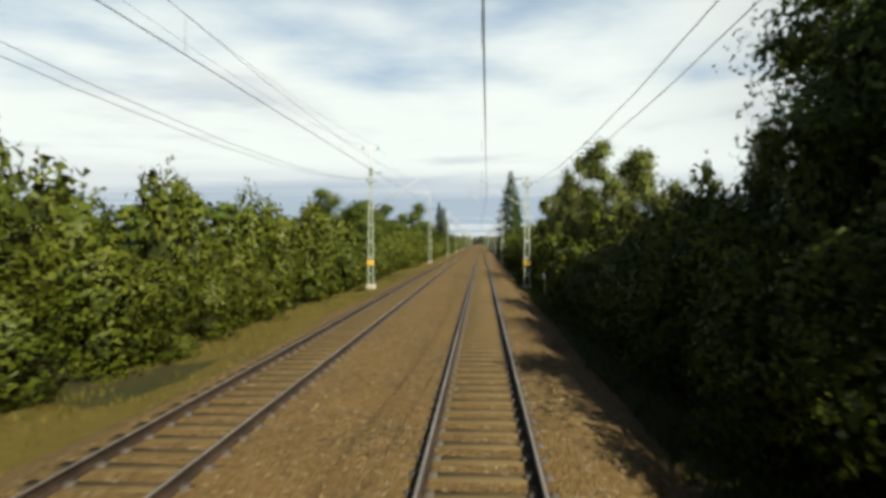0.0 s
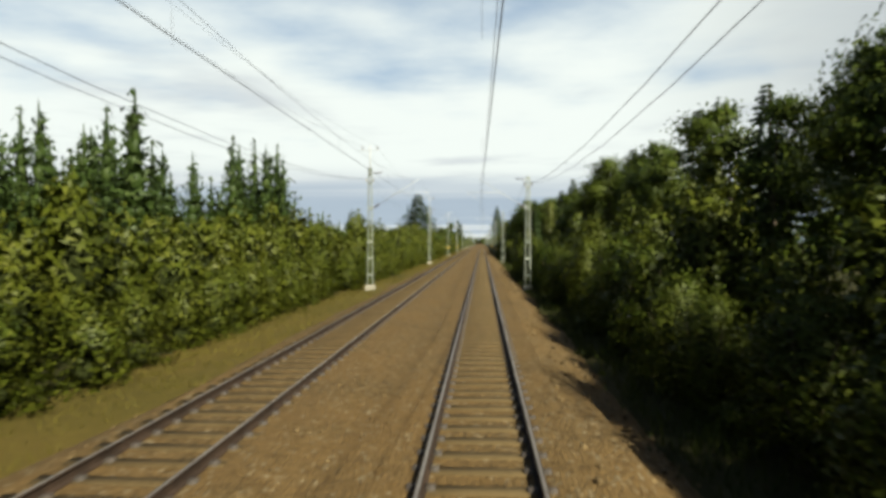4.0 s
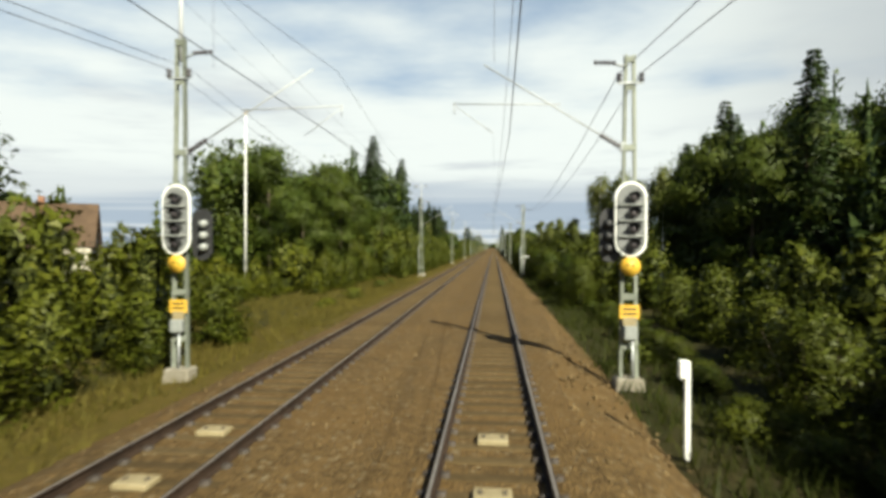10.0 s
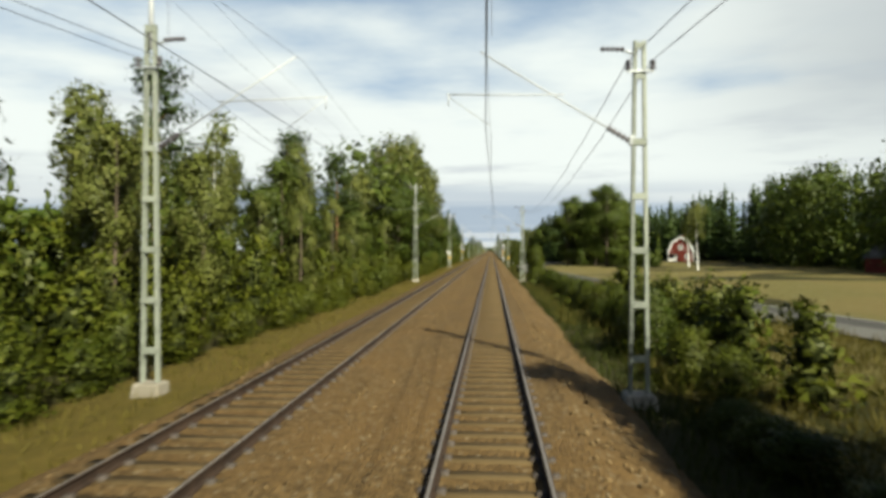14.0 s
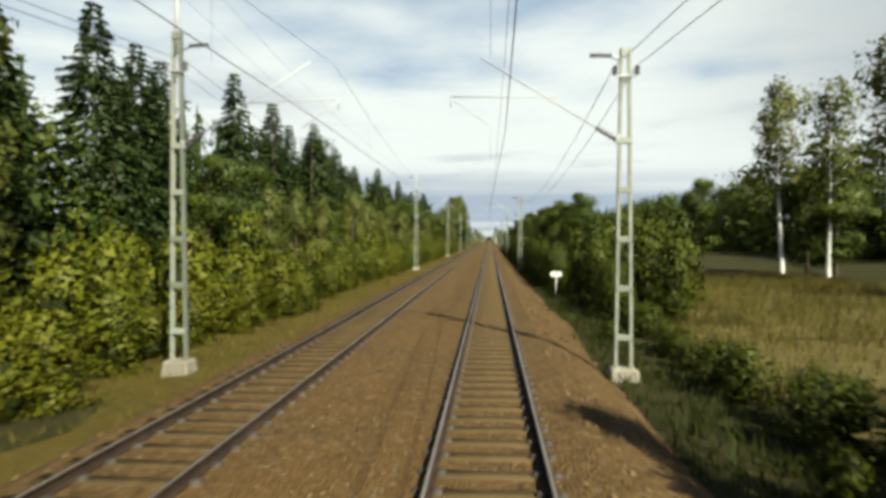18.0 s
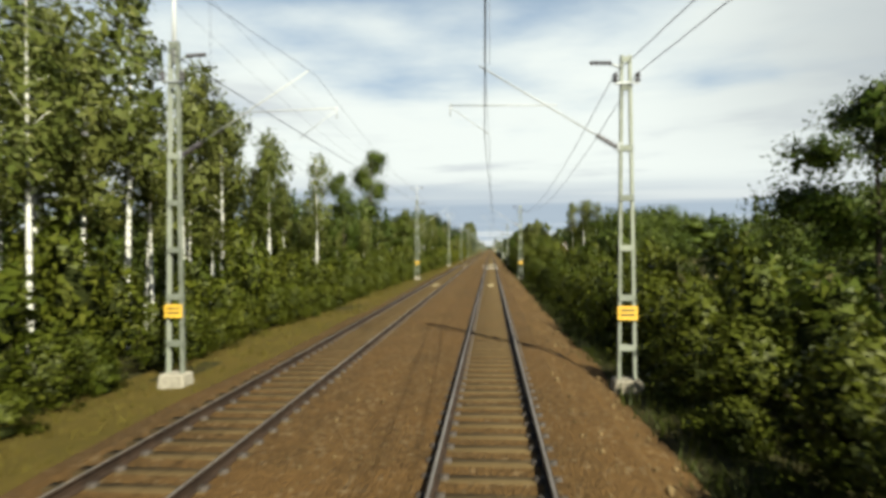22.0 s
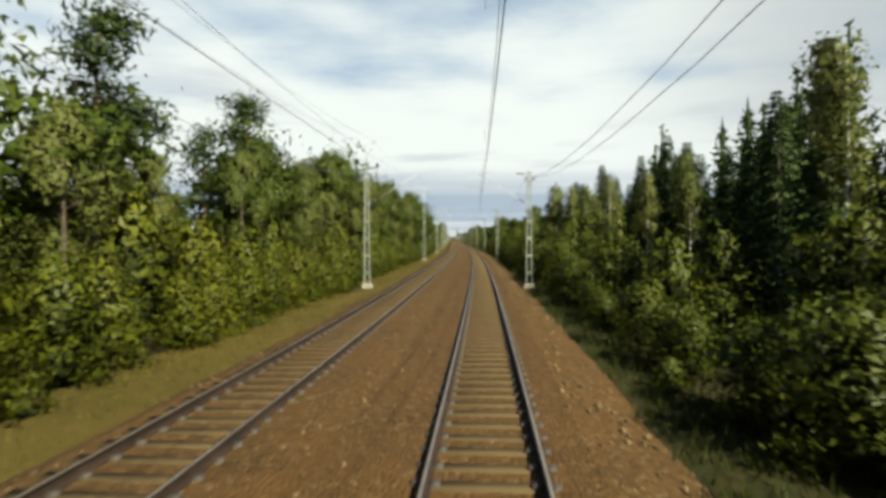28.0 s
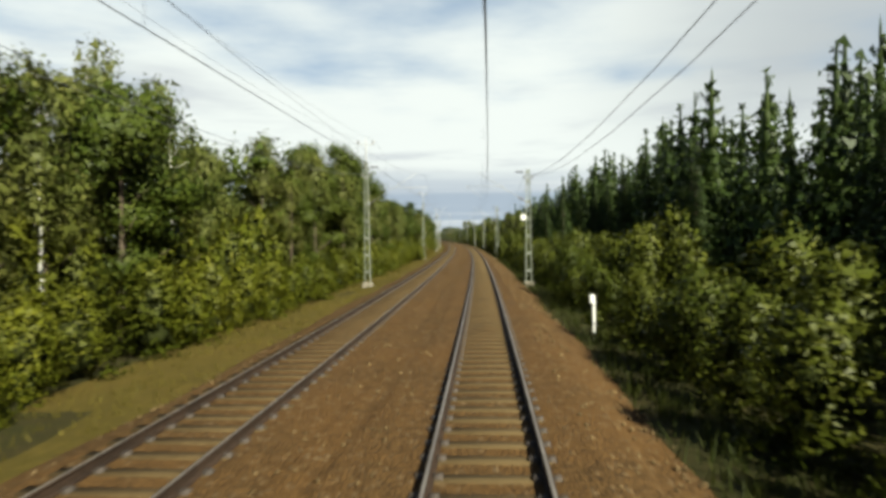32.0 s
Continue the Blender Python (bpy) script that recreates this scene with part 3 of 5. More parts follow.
def leaf_mesh(name, v, f, mat):
    """Faces whose last two corners agree are triangles."""
    tri = f[:, 2] == f[:, 3]
    me = bpy.data.meshes.new(name)
    loops = np.concatenate([f[~tri].ravel(), f[tri][:, :3].ravel()]).astype(np.int32)
    totals = np.concatenate([np.full((~tri).sum(), 4), np.full(tri.sum(), 3)]).astype(np.int32)
    starts = np.concatenate([[0], np.cumsum(totals)[:-1]]).astype(np.int32)
    me.vertices.add(len(v))
    me.vertices.foreach_set("co", v[:, :3].astype(np.float32).ravel())
    me.loops.add(len(loops))
    me.loops.foreach_set("vertex_index", loops)
    me.polygons.add(len(totals))
    me.polygons.foreach_set("loop_start", starts)
    me.polygons.foreach_set("loop_total", totals)
    me.materials.append(mat)
    me.update(calc_edges=True)
    me.attributes.new("custom_normal", "FLOAT_VECTOR", "POINT").data.foreach_set("vector", v[:, 3:].astype(np.float32).ravel())
    return me


def shrub_arrays(seed, clumps, count, size, height):
    """A shrub about 2.6 m across: many small leafy clumps, with shoots standing out of its outline; and the solid heart
    inside, drawn dark for the shade there."""
    r = np.random.default_rng(seed)
    b = []
    for i in range(clumps):
        f = (i + r.random()) / clumps
        a, d = i * 2.4 + r.random(), (0.55 + 0.5 * r.random()) * math.sqrt(max(0.05, 1 - (f * 1.04) ** 2.2))
        k = 0.62 + 0.45 * r.random()
        b.append((math.cos(a) * d, math.sin(a) * d, (0.06 + 0.84 * f) * height, k * 0.62, k * 0.62, k * 0.125 * height))
    hearts = [(0, 0, 0.22 * height, 0.95, 0.95, 0.22 * height), (0.1, 0.1, 0.5 * height, 0.8, 0.8, 0.26 * height), (-0.1, 0, 0.72 * height, 0.5, 0.5, 0.17 * height)]
    inner = [(x * 0.9, y * 0.9, z, p * 0.8, q * 0.8, w * 0.8) for x, y, z, p, q, w in b]
    pieces = [leaves(r, inner, int(count * 0.35), size * 1.3, 0.4, -1, 0.7, 0.8), leaves(r, b, count, size, 0.42, -0.8, 0.55, 0.8)]
    shoots = []
    for i in range(9):
        x, y, z, p, q, w = b[clumps - 1 - int(r.integers(0, clumps * 2 // 3))]
        shoots.append((x * 1.05 + r.normal() * 0.1, y * 1.05 + r.normal() * 0.1, z + w * 0.85 + 0.08 * height / 4, 0.08, 0.08, 0.36 * height / 4))
    pieces.append(leaves(r, shoots, int(count * 0.11), size * 0.75, 0.3, -1))
    return joined(pieces), cores(r, hearts, 0.55), cores(r, hearts, 0.72)


SHRUBS = [shrub_arrays(11 + i, 22 + i % 3, 4200, 0.056, 4.2) for i in range(6)]          # near, 4.2 m high
SHRUBS_FAR = [shrub_arrays(31 + i, 16, 560, 0.125, 4.2) for i in range(4)]
SHRUBS_MID = [shrub_arrays(41 + i, 20, 1400, 0.084, 4.2) for i in range(5)]
BUSHES = [shrub_arrays(51 + i, 12, 760, 0.074, 1.6) for i in range(3)]                   # low
shrub_meshes = [(leaf_mesh("foliage", *a, LEAF_SHRUB), leaf_mesh("twig_heart", *h, CORE_SHADE)) for a, h, _ in SHRUBS]


def limb_mesh(name, r, height, radius, mat, limbs=5, start=0.45, lean=0.02, reach=0.22):
    """A tapered trunk with a slight bend and a few limbs."""
    bm = bmesh.new()
    n = 7
    bend = r.normal(size=2) * lean * height
    rings = []
    for i in range(7):
        f = i / 6
        c = Vector((bend[0] * math.sin(f * 2.6), bend[1] * math.sin(f * 2.1), -0.25 + f * (height + 0.25)))
        rad = radius * (1.25 if i == 0 else 1.0 - 0.86 * f)
        rings.append(([bm.verts.new(c + Vector((math.cos(k * 6.283 / n) * rad, math.sin(k * 6.283 / n) * rad, 0))) for k in range(n)], c, rad))
    for i in range(6):
        for k in range(n):
            bm.faces.new((rings[i][0][k], rings[i][0][(k + 1) % n], rings[i + 1][0][(k + 1) % n], rings[i + 1][0][k]))
    for i in range(limbs):
        f = start + (0.95 - start) * (i + r.random()) / limbs
        j = min(5, int(f * 6))
        c = rings[j][1].lerp(rings[j + 1][1], f * 6 - j)
        a = r.random() * 6.283
        tip = c + Vector((math.cos(a), math.sin(a), 0.65)) * height * reach * (1.15 - f)
        add_tube(bm, c, tip, radius * 0.34 * (1.2 - f), radius * 0.07, 5)
    return from_bm(name, bm, mat, True)


def make_tree(name, label, trunk, crown_arrays, mat):
    t = thing(name, label, "tree")
    part("trunk", trunk, t)
    part("crown", leaf_mesh("crown", *crown_arrays, mat), t)
    return t


def broadleaf(seed, height=10.0, width=3.0, low=0.22, count=1300, size=0.2, mat=None, name="broadleaf_tree", label="", bark=None, whole=0.55):
    r = np.random.default_rng(seed)
    blobs = []
    for i in range(15):
        f = low + (0.93 - low) * (i + r.random() * 0.8) / 15
        env = width * math.sin(math.pi * min(0.97, (f - low) / (1.0 - low) * 0.8 + 0.18)) ** 0.7
        a, d = r.random() * 6.283, r.random() ** 0.5 * env * 0.72
        s = 0.55 + 0.5 * r.random()
        blobs.append((math.cos(a) * d, math.sin(a) * d, f * height, s * width * 0.42, s * width * 0.42, s * height * 0.085))
    blobs.append((0, 0, height * 0.93, width * 0.25, width * 0.25, height * 0.06))
    hearts = [(x, y, z, a * 0.7, b * 0.7, c * 0.7) for x, y, z, a, b, c in blobs]
    arrays = joined([leaves(r, [(x, y, z, a * 0.4, b * 0.4, c * 0.4) for x, y, z, a, b, c in blobs], count // 5, size * 1.6, 0.5, -1, 0.8, whole), leaves(r, hearts, count // 2, size * 1.25, 0.5, -1, 0.7, whole), leaves(r, blobs, count, size, 0.6, -1, 0.5, whole)])
    return make_tree(name, label, limb_mesh("trunk", r, height * 0.9, height * 0.016, bark or BARK, 6, 0.3), arrays, mat or LEAF_TREE)


def birch(seed, height=12.0, low=0.46):
    r = np.random.default_rng(seed)
    blobs = []
    for i in range(13):
        f = low + (0.96 - low) * (i + r.random()) / 13
        env = 1.55 * (1.12 - f) ** 0.55
        a, d = r.random() * 6.283, r.random() ** 0.5 * env
        s = 0.5 + 0.45 * r.random()
        blobs.append((math.cos(a) * d, math.sin(a) * d, f * height, s * 0.85, s * 0.85, s * 1.15))
    arrays = joined([leaves(r, blobs, 300, 0.22, 0.4, -1, 0.6, 0.6), leaves(r, blobs, 2900, 0.098, 0.7, -1, 0.5, 0.6)])
    return make_tree("birch", "slender birch with a white trunk and loose olive foliage", limb_mesh("trunk", r, height * 0.96, 0.115, BIRCHBARK, 7, 0.45, 0.015, 0.14),
                     arrays, LEAF_BIRCH)


def spruce(seed, height=14.0, wide=2.3, low=0.06):
    """Whorls of drooping boughs that shorten towards the tip."""
    r = np.random.default_rng(seed)
    vs, fs = [], []
    z, o = low * height, 0
    while z < height * 0.985:
        f = z / height
        reach = wide * (1 - f) ** 0.8 * (0.8 + 0.35 * r.random()) + 0.14
        n = int(6 + 5 * (1 - f))
        off = r.random() * 6.283
        for i in range(n):
            a = off + (i + r.random() * 0.7) * 6.283 / n
            l = reach * (0.65 + 0.55 * r.random())
            droop = l * (0.25 + 0.3 * r.random())
            ca, sa = math.cos(a), math.sin(a)
            for j in range(8):               # sprays hang to both sides of the bough
                t = 0.22 + 0.78 * (j + r.random() * 0.5) / 8
                root = np.array((ca * l * t, sa * l * t, z - droop * t * (1.35 - 0.45 * t)))
                for side in (-1, 1):
                    k = (0.16 + 0.24 * l * (1.15 - t)) * (0.7 + 0.6 * r.random())
                    tip = root + np.array((ca * 0.75 * k - side * sa * k * 0.75, sa * 0.75 * k + side * ca * k * 0.75, -k * (0.35 + 0.35 * r.random())))
                    w = np.array((ca * 0.5, sa * 0.5, 0.25)) * (0.12 + 0.16 * k)
                    lit = np.array((ca, sa, 0.55)) + r.normal(size=3) * 0.25
                    lit /= np.linalg.norm(lit)
                    away = np.dot(np.cross(2 * w, tip - root + w), lit) < 0
                    vs.extend(np.concatenate([p, lit]) for p in (root - w, root + w, tip))
                    fs.append((o, o + 2, o + 1, o + 1) if away else (o, o + 1, o + 2, o + 2))
                    o += 3
        z += 0.26 + 0.22 * (1 - f)
    blobs = [(0, 0, height * f, wide * 0.50 * (1 - f) + 0.08, wide * 0.50 * (1 - f) + 0.08, height * 0.075) for f in (0.14, 0.26, 0.38, 0.5, 0.62, 0.74, 0.86)]
    tufts = [(0, 0, height * f, wide * 0.85 * (1 - f) ** 0.85 + 0.1, wide * 0.85 * (1 - f) ** 0.85 + 0.1, height * 0.05) for f in (0.1, 0.2, 0.3, 0.4, 0.5, 0.6, 0.7, 0.8, 0.9)]
    arrays = joined([(np.array(vs), np.array(fs)), cores(r, blobs, 0.5), leaves(r, tufts, 1100, 0.17, 0.5, -1, 0.4)])
    return make_tree("spruce", "tall dark green spruce with drooping boughs", limb_mesh("trunk", r, height * 0.97, height * 0.014, BARK, 0), arrays, NEEDLE)


def pine(seed, height=13.0):
    r = np.random.default_rng(seed)
    blobs = []
    for i in range(12):
        f = 0.52 + 0.45 * (i + r.random()) / 12
        a, d = r.random() * 6.283, r.random() ** 0.5 * 2.0 * (1.25 - f)
        s = 0.7 + 0.5 * r.random()
        blobs.append((math.cos(a) * d, math.sin(a) * d, f * height, s * 0.95, s * 0.95, s * 0.5))
    arrays = joined([cores(r, blobs, 0.34), leaves(r, blobs, 2600, 0.15, 0.7, -1, 0.35)])
    return make_tree("pine", "tall pine with a reddish bare trunk and blue-green crown", limb_mesh("trunk", r, height * 0.95, 0.19, PINEBARK, 8, 0.5, 0.01, 0.16), arrays, PINE_NEEDLE)


OAK = "broad leafy tree with a rounded uneven green crown"
PROTO = {
    "oak": [broadleaf(71, 10, 3.2, 0.16, 6400, 0.092, label=OAK), broadleaf(72, 10, 2.7, 0.2, 5800, 0.092, label=OAK), broadleaf(73, 10, 3.6, 0.14, 7000, 0.094, label=OAK)],
    "aspen": [broadleaf(74, 10, 1.9, 0.18, 3600, 0.098, LEAF_BIRCH, "aspen", "slender leafy young tree with light green foliage", whole=0.8),
              broadleaf(75, 10, 1.6, 0.12, 3600, 0.098, LEAF_BIRCH, "aspen", "slender leafy young tree with light green foliage", whole=0.8)],
    "birch": [birch(81), birch(82, 12, 0.5), birch(83, 12, 0.36)],
    "spruce": [spruce(91, 14, 3.0), spruce(92, 14, 2.6), spruce(93, 14, 3.5, 0.03)],
    "pine": [pine(101), pine(102)],
}
PROTO_TALL = {"oak": 10.0, "aspen": 10.0, "birch": 12.0, "spruce": 14.0, "pine": 13.0}
GROUPS = {"oak": "broad trees along the line", "aspen": "young trees along the line", "birch": "birches along the line",
          "spruce": "spruces in the woods", "pine": "pines in the woods"}
placed = set()


def plant(kind, s, u, height, which=None, rz=None, wide=None):
    """A tree of that height at (s, u)."""
    options = PROTO[kind]
    t = options[int(rng.integers(0, len(options))) if which is None else which]
    k = height / PROTO_TALL[kind]
    m = place(s, u, ground_z(s, u) - 0.05, float(rng.random() * 360) if rz is None else rz, (wide or 1.0) * k, k)
    if t.name in placed:
        return copy_thing(t, m @ Matrix.Diagonal((1 / t.scale.x, 1 / t.scale.y, 1 / t.scale.z, 1)))
    placed.add(t.name)
    t.matrix_basis = m
    return tagged(t, group=GROUPS[kind])


many_v, many_f, many_o = [], [], 0
heart_v, heart_f, heart_o = [], [], 0
single = []          # (mesh index, matrix) of shrubs that stand as things of their own


def add_shrub(s, u, height, wide=1.0, near=True, low=False, deep=False):
    global many_o, heart_o
    i = int(rng.integers(0, 100))
    m = place(s, u, ground_z(s, u) - 0.06, float(rng.random() * 360), wide, height / (1.6 if low else 4.2))
    if near and not low and len(single) < 300 and -800 < s < 30 and 0 < u < 6.8:
        single.append((i % len(SHRUBS), m))
        return
    (v, f), slim, full = (BUSHES[i % 3] if low else SHRUBS_MID[i % 5] if near else SHRUBS_FAR[i % 4])
    many_v.append(moved(v, m))
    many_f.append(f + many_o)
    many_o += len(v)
    # back rows get fuller lumps, which also stop sun leaking through
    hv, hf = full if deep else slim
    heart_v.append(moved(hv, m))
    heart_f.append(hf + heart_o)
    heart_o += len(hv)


def at(t, ahead=22.0):
    """The place along the line that lies that far ahead of the camera at t."""
    return -SPEED * t + ahead


# Right-hand hedge: from t, to t, inner edge, height, spread of heights, rows
RIGHT_HEDGE = [
    (-14, -3, 4.2, 5.0, 0.2, 2),
    (-3, 0.45, 3.7, 5.4, 0.14, 3),
    (0.45, 1.0, 3.9, 4.2, 0.14, 2),
    (1.0, 1.5, 3.8, 4.8, 0.14, 3),
    (1.5, 1.8, 4.8, 3.5, 0.14, 3),
    (1.8, 2.5, 4.8, 3.0, 0.16, 3),
    (2.5, 4.4, 3.9, 4.6, 0.18, 3),
    (4.4, 5.1, 3.6, 7.4, 0.12, 3),
    (5.1, 5.4, 3.6, 5.0, 0.12, 3),
    (5.4, 5.85, 3.7, 5.8, 0.14, 3),
    (5.85, 6.5, 4.2, 4.0, 0.14, 3),
    (6.5, 7.0, 3.9, 5.2, 0.15, 3),
    (7, 8, 4.1, 4.4, 0.14, 3),
    (8, 8.6, 3.9, 4.9, 0.16, 3),
    (8.6, 9.4, 4.1, 4.1, 0.14, 3),
    (9.4, 10.3, 5.0, 1.1, 0.3, 1),
    (9.5, 9.95, 7.6, 3.4, 0.15, 2),
    (9.95, 10.3, 6.0, 4.4, 0.2, 2),
    (10.45, 10.62, 5.2, 2.5, 0.1, 1),
    (11.84, 12.02, 5.4, 6.3, 0.1, 1),
    (12.45, 13.3, 4.8, 2.3, 0.18, 1),
    (13.3, 13.74, 5.0, 2.5, 0.2, 2),
    (13.74, 13.95, 4.6, 2.9, 0.2, 2),
    (13.95, 14.1, 4.4, 1.3, 0.2, 1),
    (14.1, 16.3, 3.6, 5.2, 0.14, 3),
    (16.3, 17.25, 3.6, 4.9, 0.14, 3),
    (17.25, 17.6, 4.9, 4.4, 0.15, 3),
    (17.6, 18.25, 5.2, 1.8, 0.2, 1),
    (18.25, 18.9, 4.1, 4.2, 0.15, 3),
    (18.9, 20.3, 3.7, 5.0, 0.16, 3),
    (20.3, 22, 3.9, 3.4, 0.16, 3),
    (22, 22.7, 4.2, 3.3, 0.14, 2),
    (22.7, 23.4, 4.2, 2.1, 0.15, 1),
    (23.4, 24.1, 4.2, 3.2, 0.2, 2),
    (24.1, 26, 4.1, 4.0, 0.2, 3),
    (26, 27.3, 4.1, 4.4, 0.18, 3),
    (27.3, 28.4, 4.2, 3.4, 0.18, 3),
    (28.4, 28.9, 4.1, 4.0, 0.2, 3),
    (28.9, 29.6, 3.9, 4.8, 0.14, 3),
    (29.6, 31.0, 4.2, 3.4, 0.18, 3),
    (31.0, 31.6, 4.2, 3.9, 0.15, 3),
    (31.6, 31.8, 5.2, 2.6, 0.15, 2),
    (31.8, 33.5, 4.2, 3.9, 0.15, 3),
]
LEFT_HEDGE = [
    (-14, -3, 9.6, 5.0, 0.2, 2),
    (-3, 1.1, 9.7, 5.7, 0.12, 3),
    (1.1, 2.7, 9.6, 5.4, 0.12, 3),
    (2.7, 4.5, 9.6, 4.7, 0.13, 3),
    (4.5, 4.82, 9.9, 3.2, 0.15, 2),
    (5.8, 6.9, 9.8, 4.9, 0.14, 3),
    (6.9, 7.7, 9.7, 4.5, 0.14, 3),
    (7.7, 8.7, 9.7, 5.4, 0.15, 3),
    (8.7, 9.3, 13.0, 4.6, 0.2, 2),
    (9.3, 9.8, 16, 3.2, 0.12, 2),
    (9.86, 10.6, 9.5, 4.4, 0.12, 3),
    (10.8, 10.9, 11.2, 4.0, 0.15, 3),
    (10.9, 12.4, 9.8, 4.6, 0.2, 3),
    (12.4, 14.7, 9.7, 3.5, 0.2, 3),
    (14.7, 17.7, 9.6, 5.2, 0.13, 3),
    (17.7, 19.2, 9.6, 3.7, 0.16, 3),
    (19.2, 22.6, 9.6, 3.3, 0.18, 3),
    (22.6, 24.2, 9.8, 3.0, 0.2, 3),
    (24.2, 26, 9.8, 4.2, 0.2, 3),
    (26, 29, 9.6, 4.7, 0.14, 3),
    (29, 30.3, 10.2, 4.3, 0.18, 3),
    (30.3, 33.5, 9.8, 4.8, 0.16, 3),
]


def hedge(side, rows_of):
    for t0, t1, edge, h, var, rows in rows_of:
        ahead = 12.0 if side > 0 else 18.0
        s, end = at(t1, ahead), at(t0, ahead)
        while s < end:
            for k in range(rows):
                if k and rng.random() < (0.08 if k == 1 else 0.3):
                    continue
                hh = h * (1 + var * rng.normal()) * ((0.74, 1.0, 1.1) if side > 0 else (0.62, 1.0, 1.2))[k]
                hh = max(0.8, hh)
                wide = float(np.clip(0.34 * hh ** 0.65 + 0.2, 0.45, 1.25)) * (0.85 + 0.3 * rng.random())
                reach = 1.35 * wide
                u = edge + reach + k * 2.1 + rng.normal() * 0.28
                add_shrub(s + rng.normal() * 0.6 + k * 0.9, side * u, hh, wide, (k == 0 or (k == 1 and side > 0 and h > 4.3)) and s < 30, False, k > 0)
            s += 2.35 if h > 2.5 else 1.7


hedge(1, RIGHT_HEDGE)
hedge(-1, LEFT_HEDGE)
for i in range(4):                   # bushes that hide the feet of two masts
    add_shrub(-1157.5 - 1.6 * i, -9.0, 2.3, 0.55, True, True)
    add_shrub(-1157.5 - 1.6 * i, 4.0, 2.5, 0.55, True, True)

# Woods behind the first rows of trees are one mass each
wood = {"spruce": ([], [], [0], NEEDLE, "dense dark spruce wood behind the trackside trees"), "oak": ([], [], [0], LEAF_TREE, "dense leafy wood behind the trackside trees")}


def mid_spruce(seed, count=720, size=0.27):
    q = np.random.default_rng(seed)
    b = [(0, 0, 14 * f, 3.9 * (1 - f) ** 1.05 + 0.06, 3.9 * (1 - f) ** 1.05 + 0.06, 0.8) for f in np.linspace(0.10, 0.93, 11)]
    hearts = [(x, y, z, a * 0.34, c * 0.34, 1.0) for x, y, z, a, c, d in b]
    inner = [(x, y, z, a * 0.6, c * 0.6, 0.8) for x, y, z, a, c, d in b]
    return joined([cores(q, hearts, 0.9), leaves(q, inner, count // 3, size * 1.5, 0.5, -1, 0.5), leaves(q, b, count, size, 0.6, -1, 0.5)])


def mid_oak(seed):
    q = np.random.default_rng(seed)
    b = [(q.normal() * 1.2, q.normal() * 1.2, 1.6 + 7.6 * i / 9, 1.7 + 0.8 * q.random(), 1.7 + 0.8 * q.random(), 1.5) for i in range(10)]
    hearts = [(x, y, z, a * 0.75, c * 0.75, d * 0.75) for x, y, z, a, c, d in b]
    return joined([cores(q, b, 0.28), leaves(q, hearts, 450, 0.24, 0.4, -1, 0.8, 0.6), leaves(q, b, 1500, 0.15, 0.45, -1, 0.6, 0.6)])


MID = {"spruce": [mid_spruce(300 + i) for i in range(4)], "oak": [mid_oak(310 + i) for i in range(4)]}
MID_FAR = [mid_spruce(320 + i, 420, 0.33) for i in range(4)]


def mass(kind, s, u, height):
    vs, fs, o = wood[kind][:3]
    k = height / PROTO_TALL[kind]
    v, f = (MID_FAR if kind == "spruce" and abs(u) > 50 else MID[kind])[int(rng.integers(0, 4))]
    a = np.array(place(s, u, ground_z(s, u) - 0.4, float(rng.random() * 360), k * (0.9 + 0.25 * rng.random()), k))
    vs.append(moved(v, a))
    fs.append(f + o[0])
    o[0] += len(v)


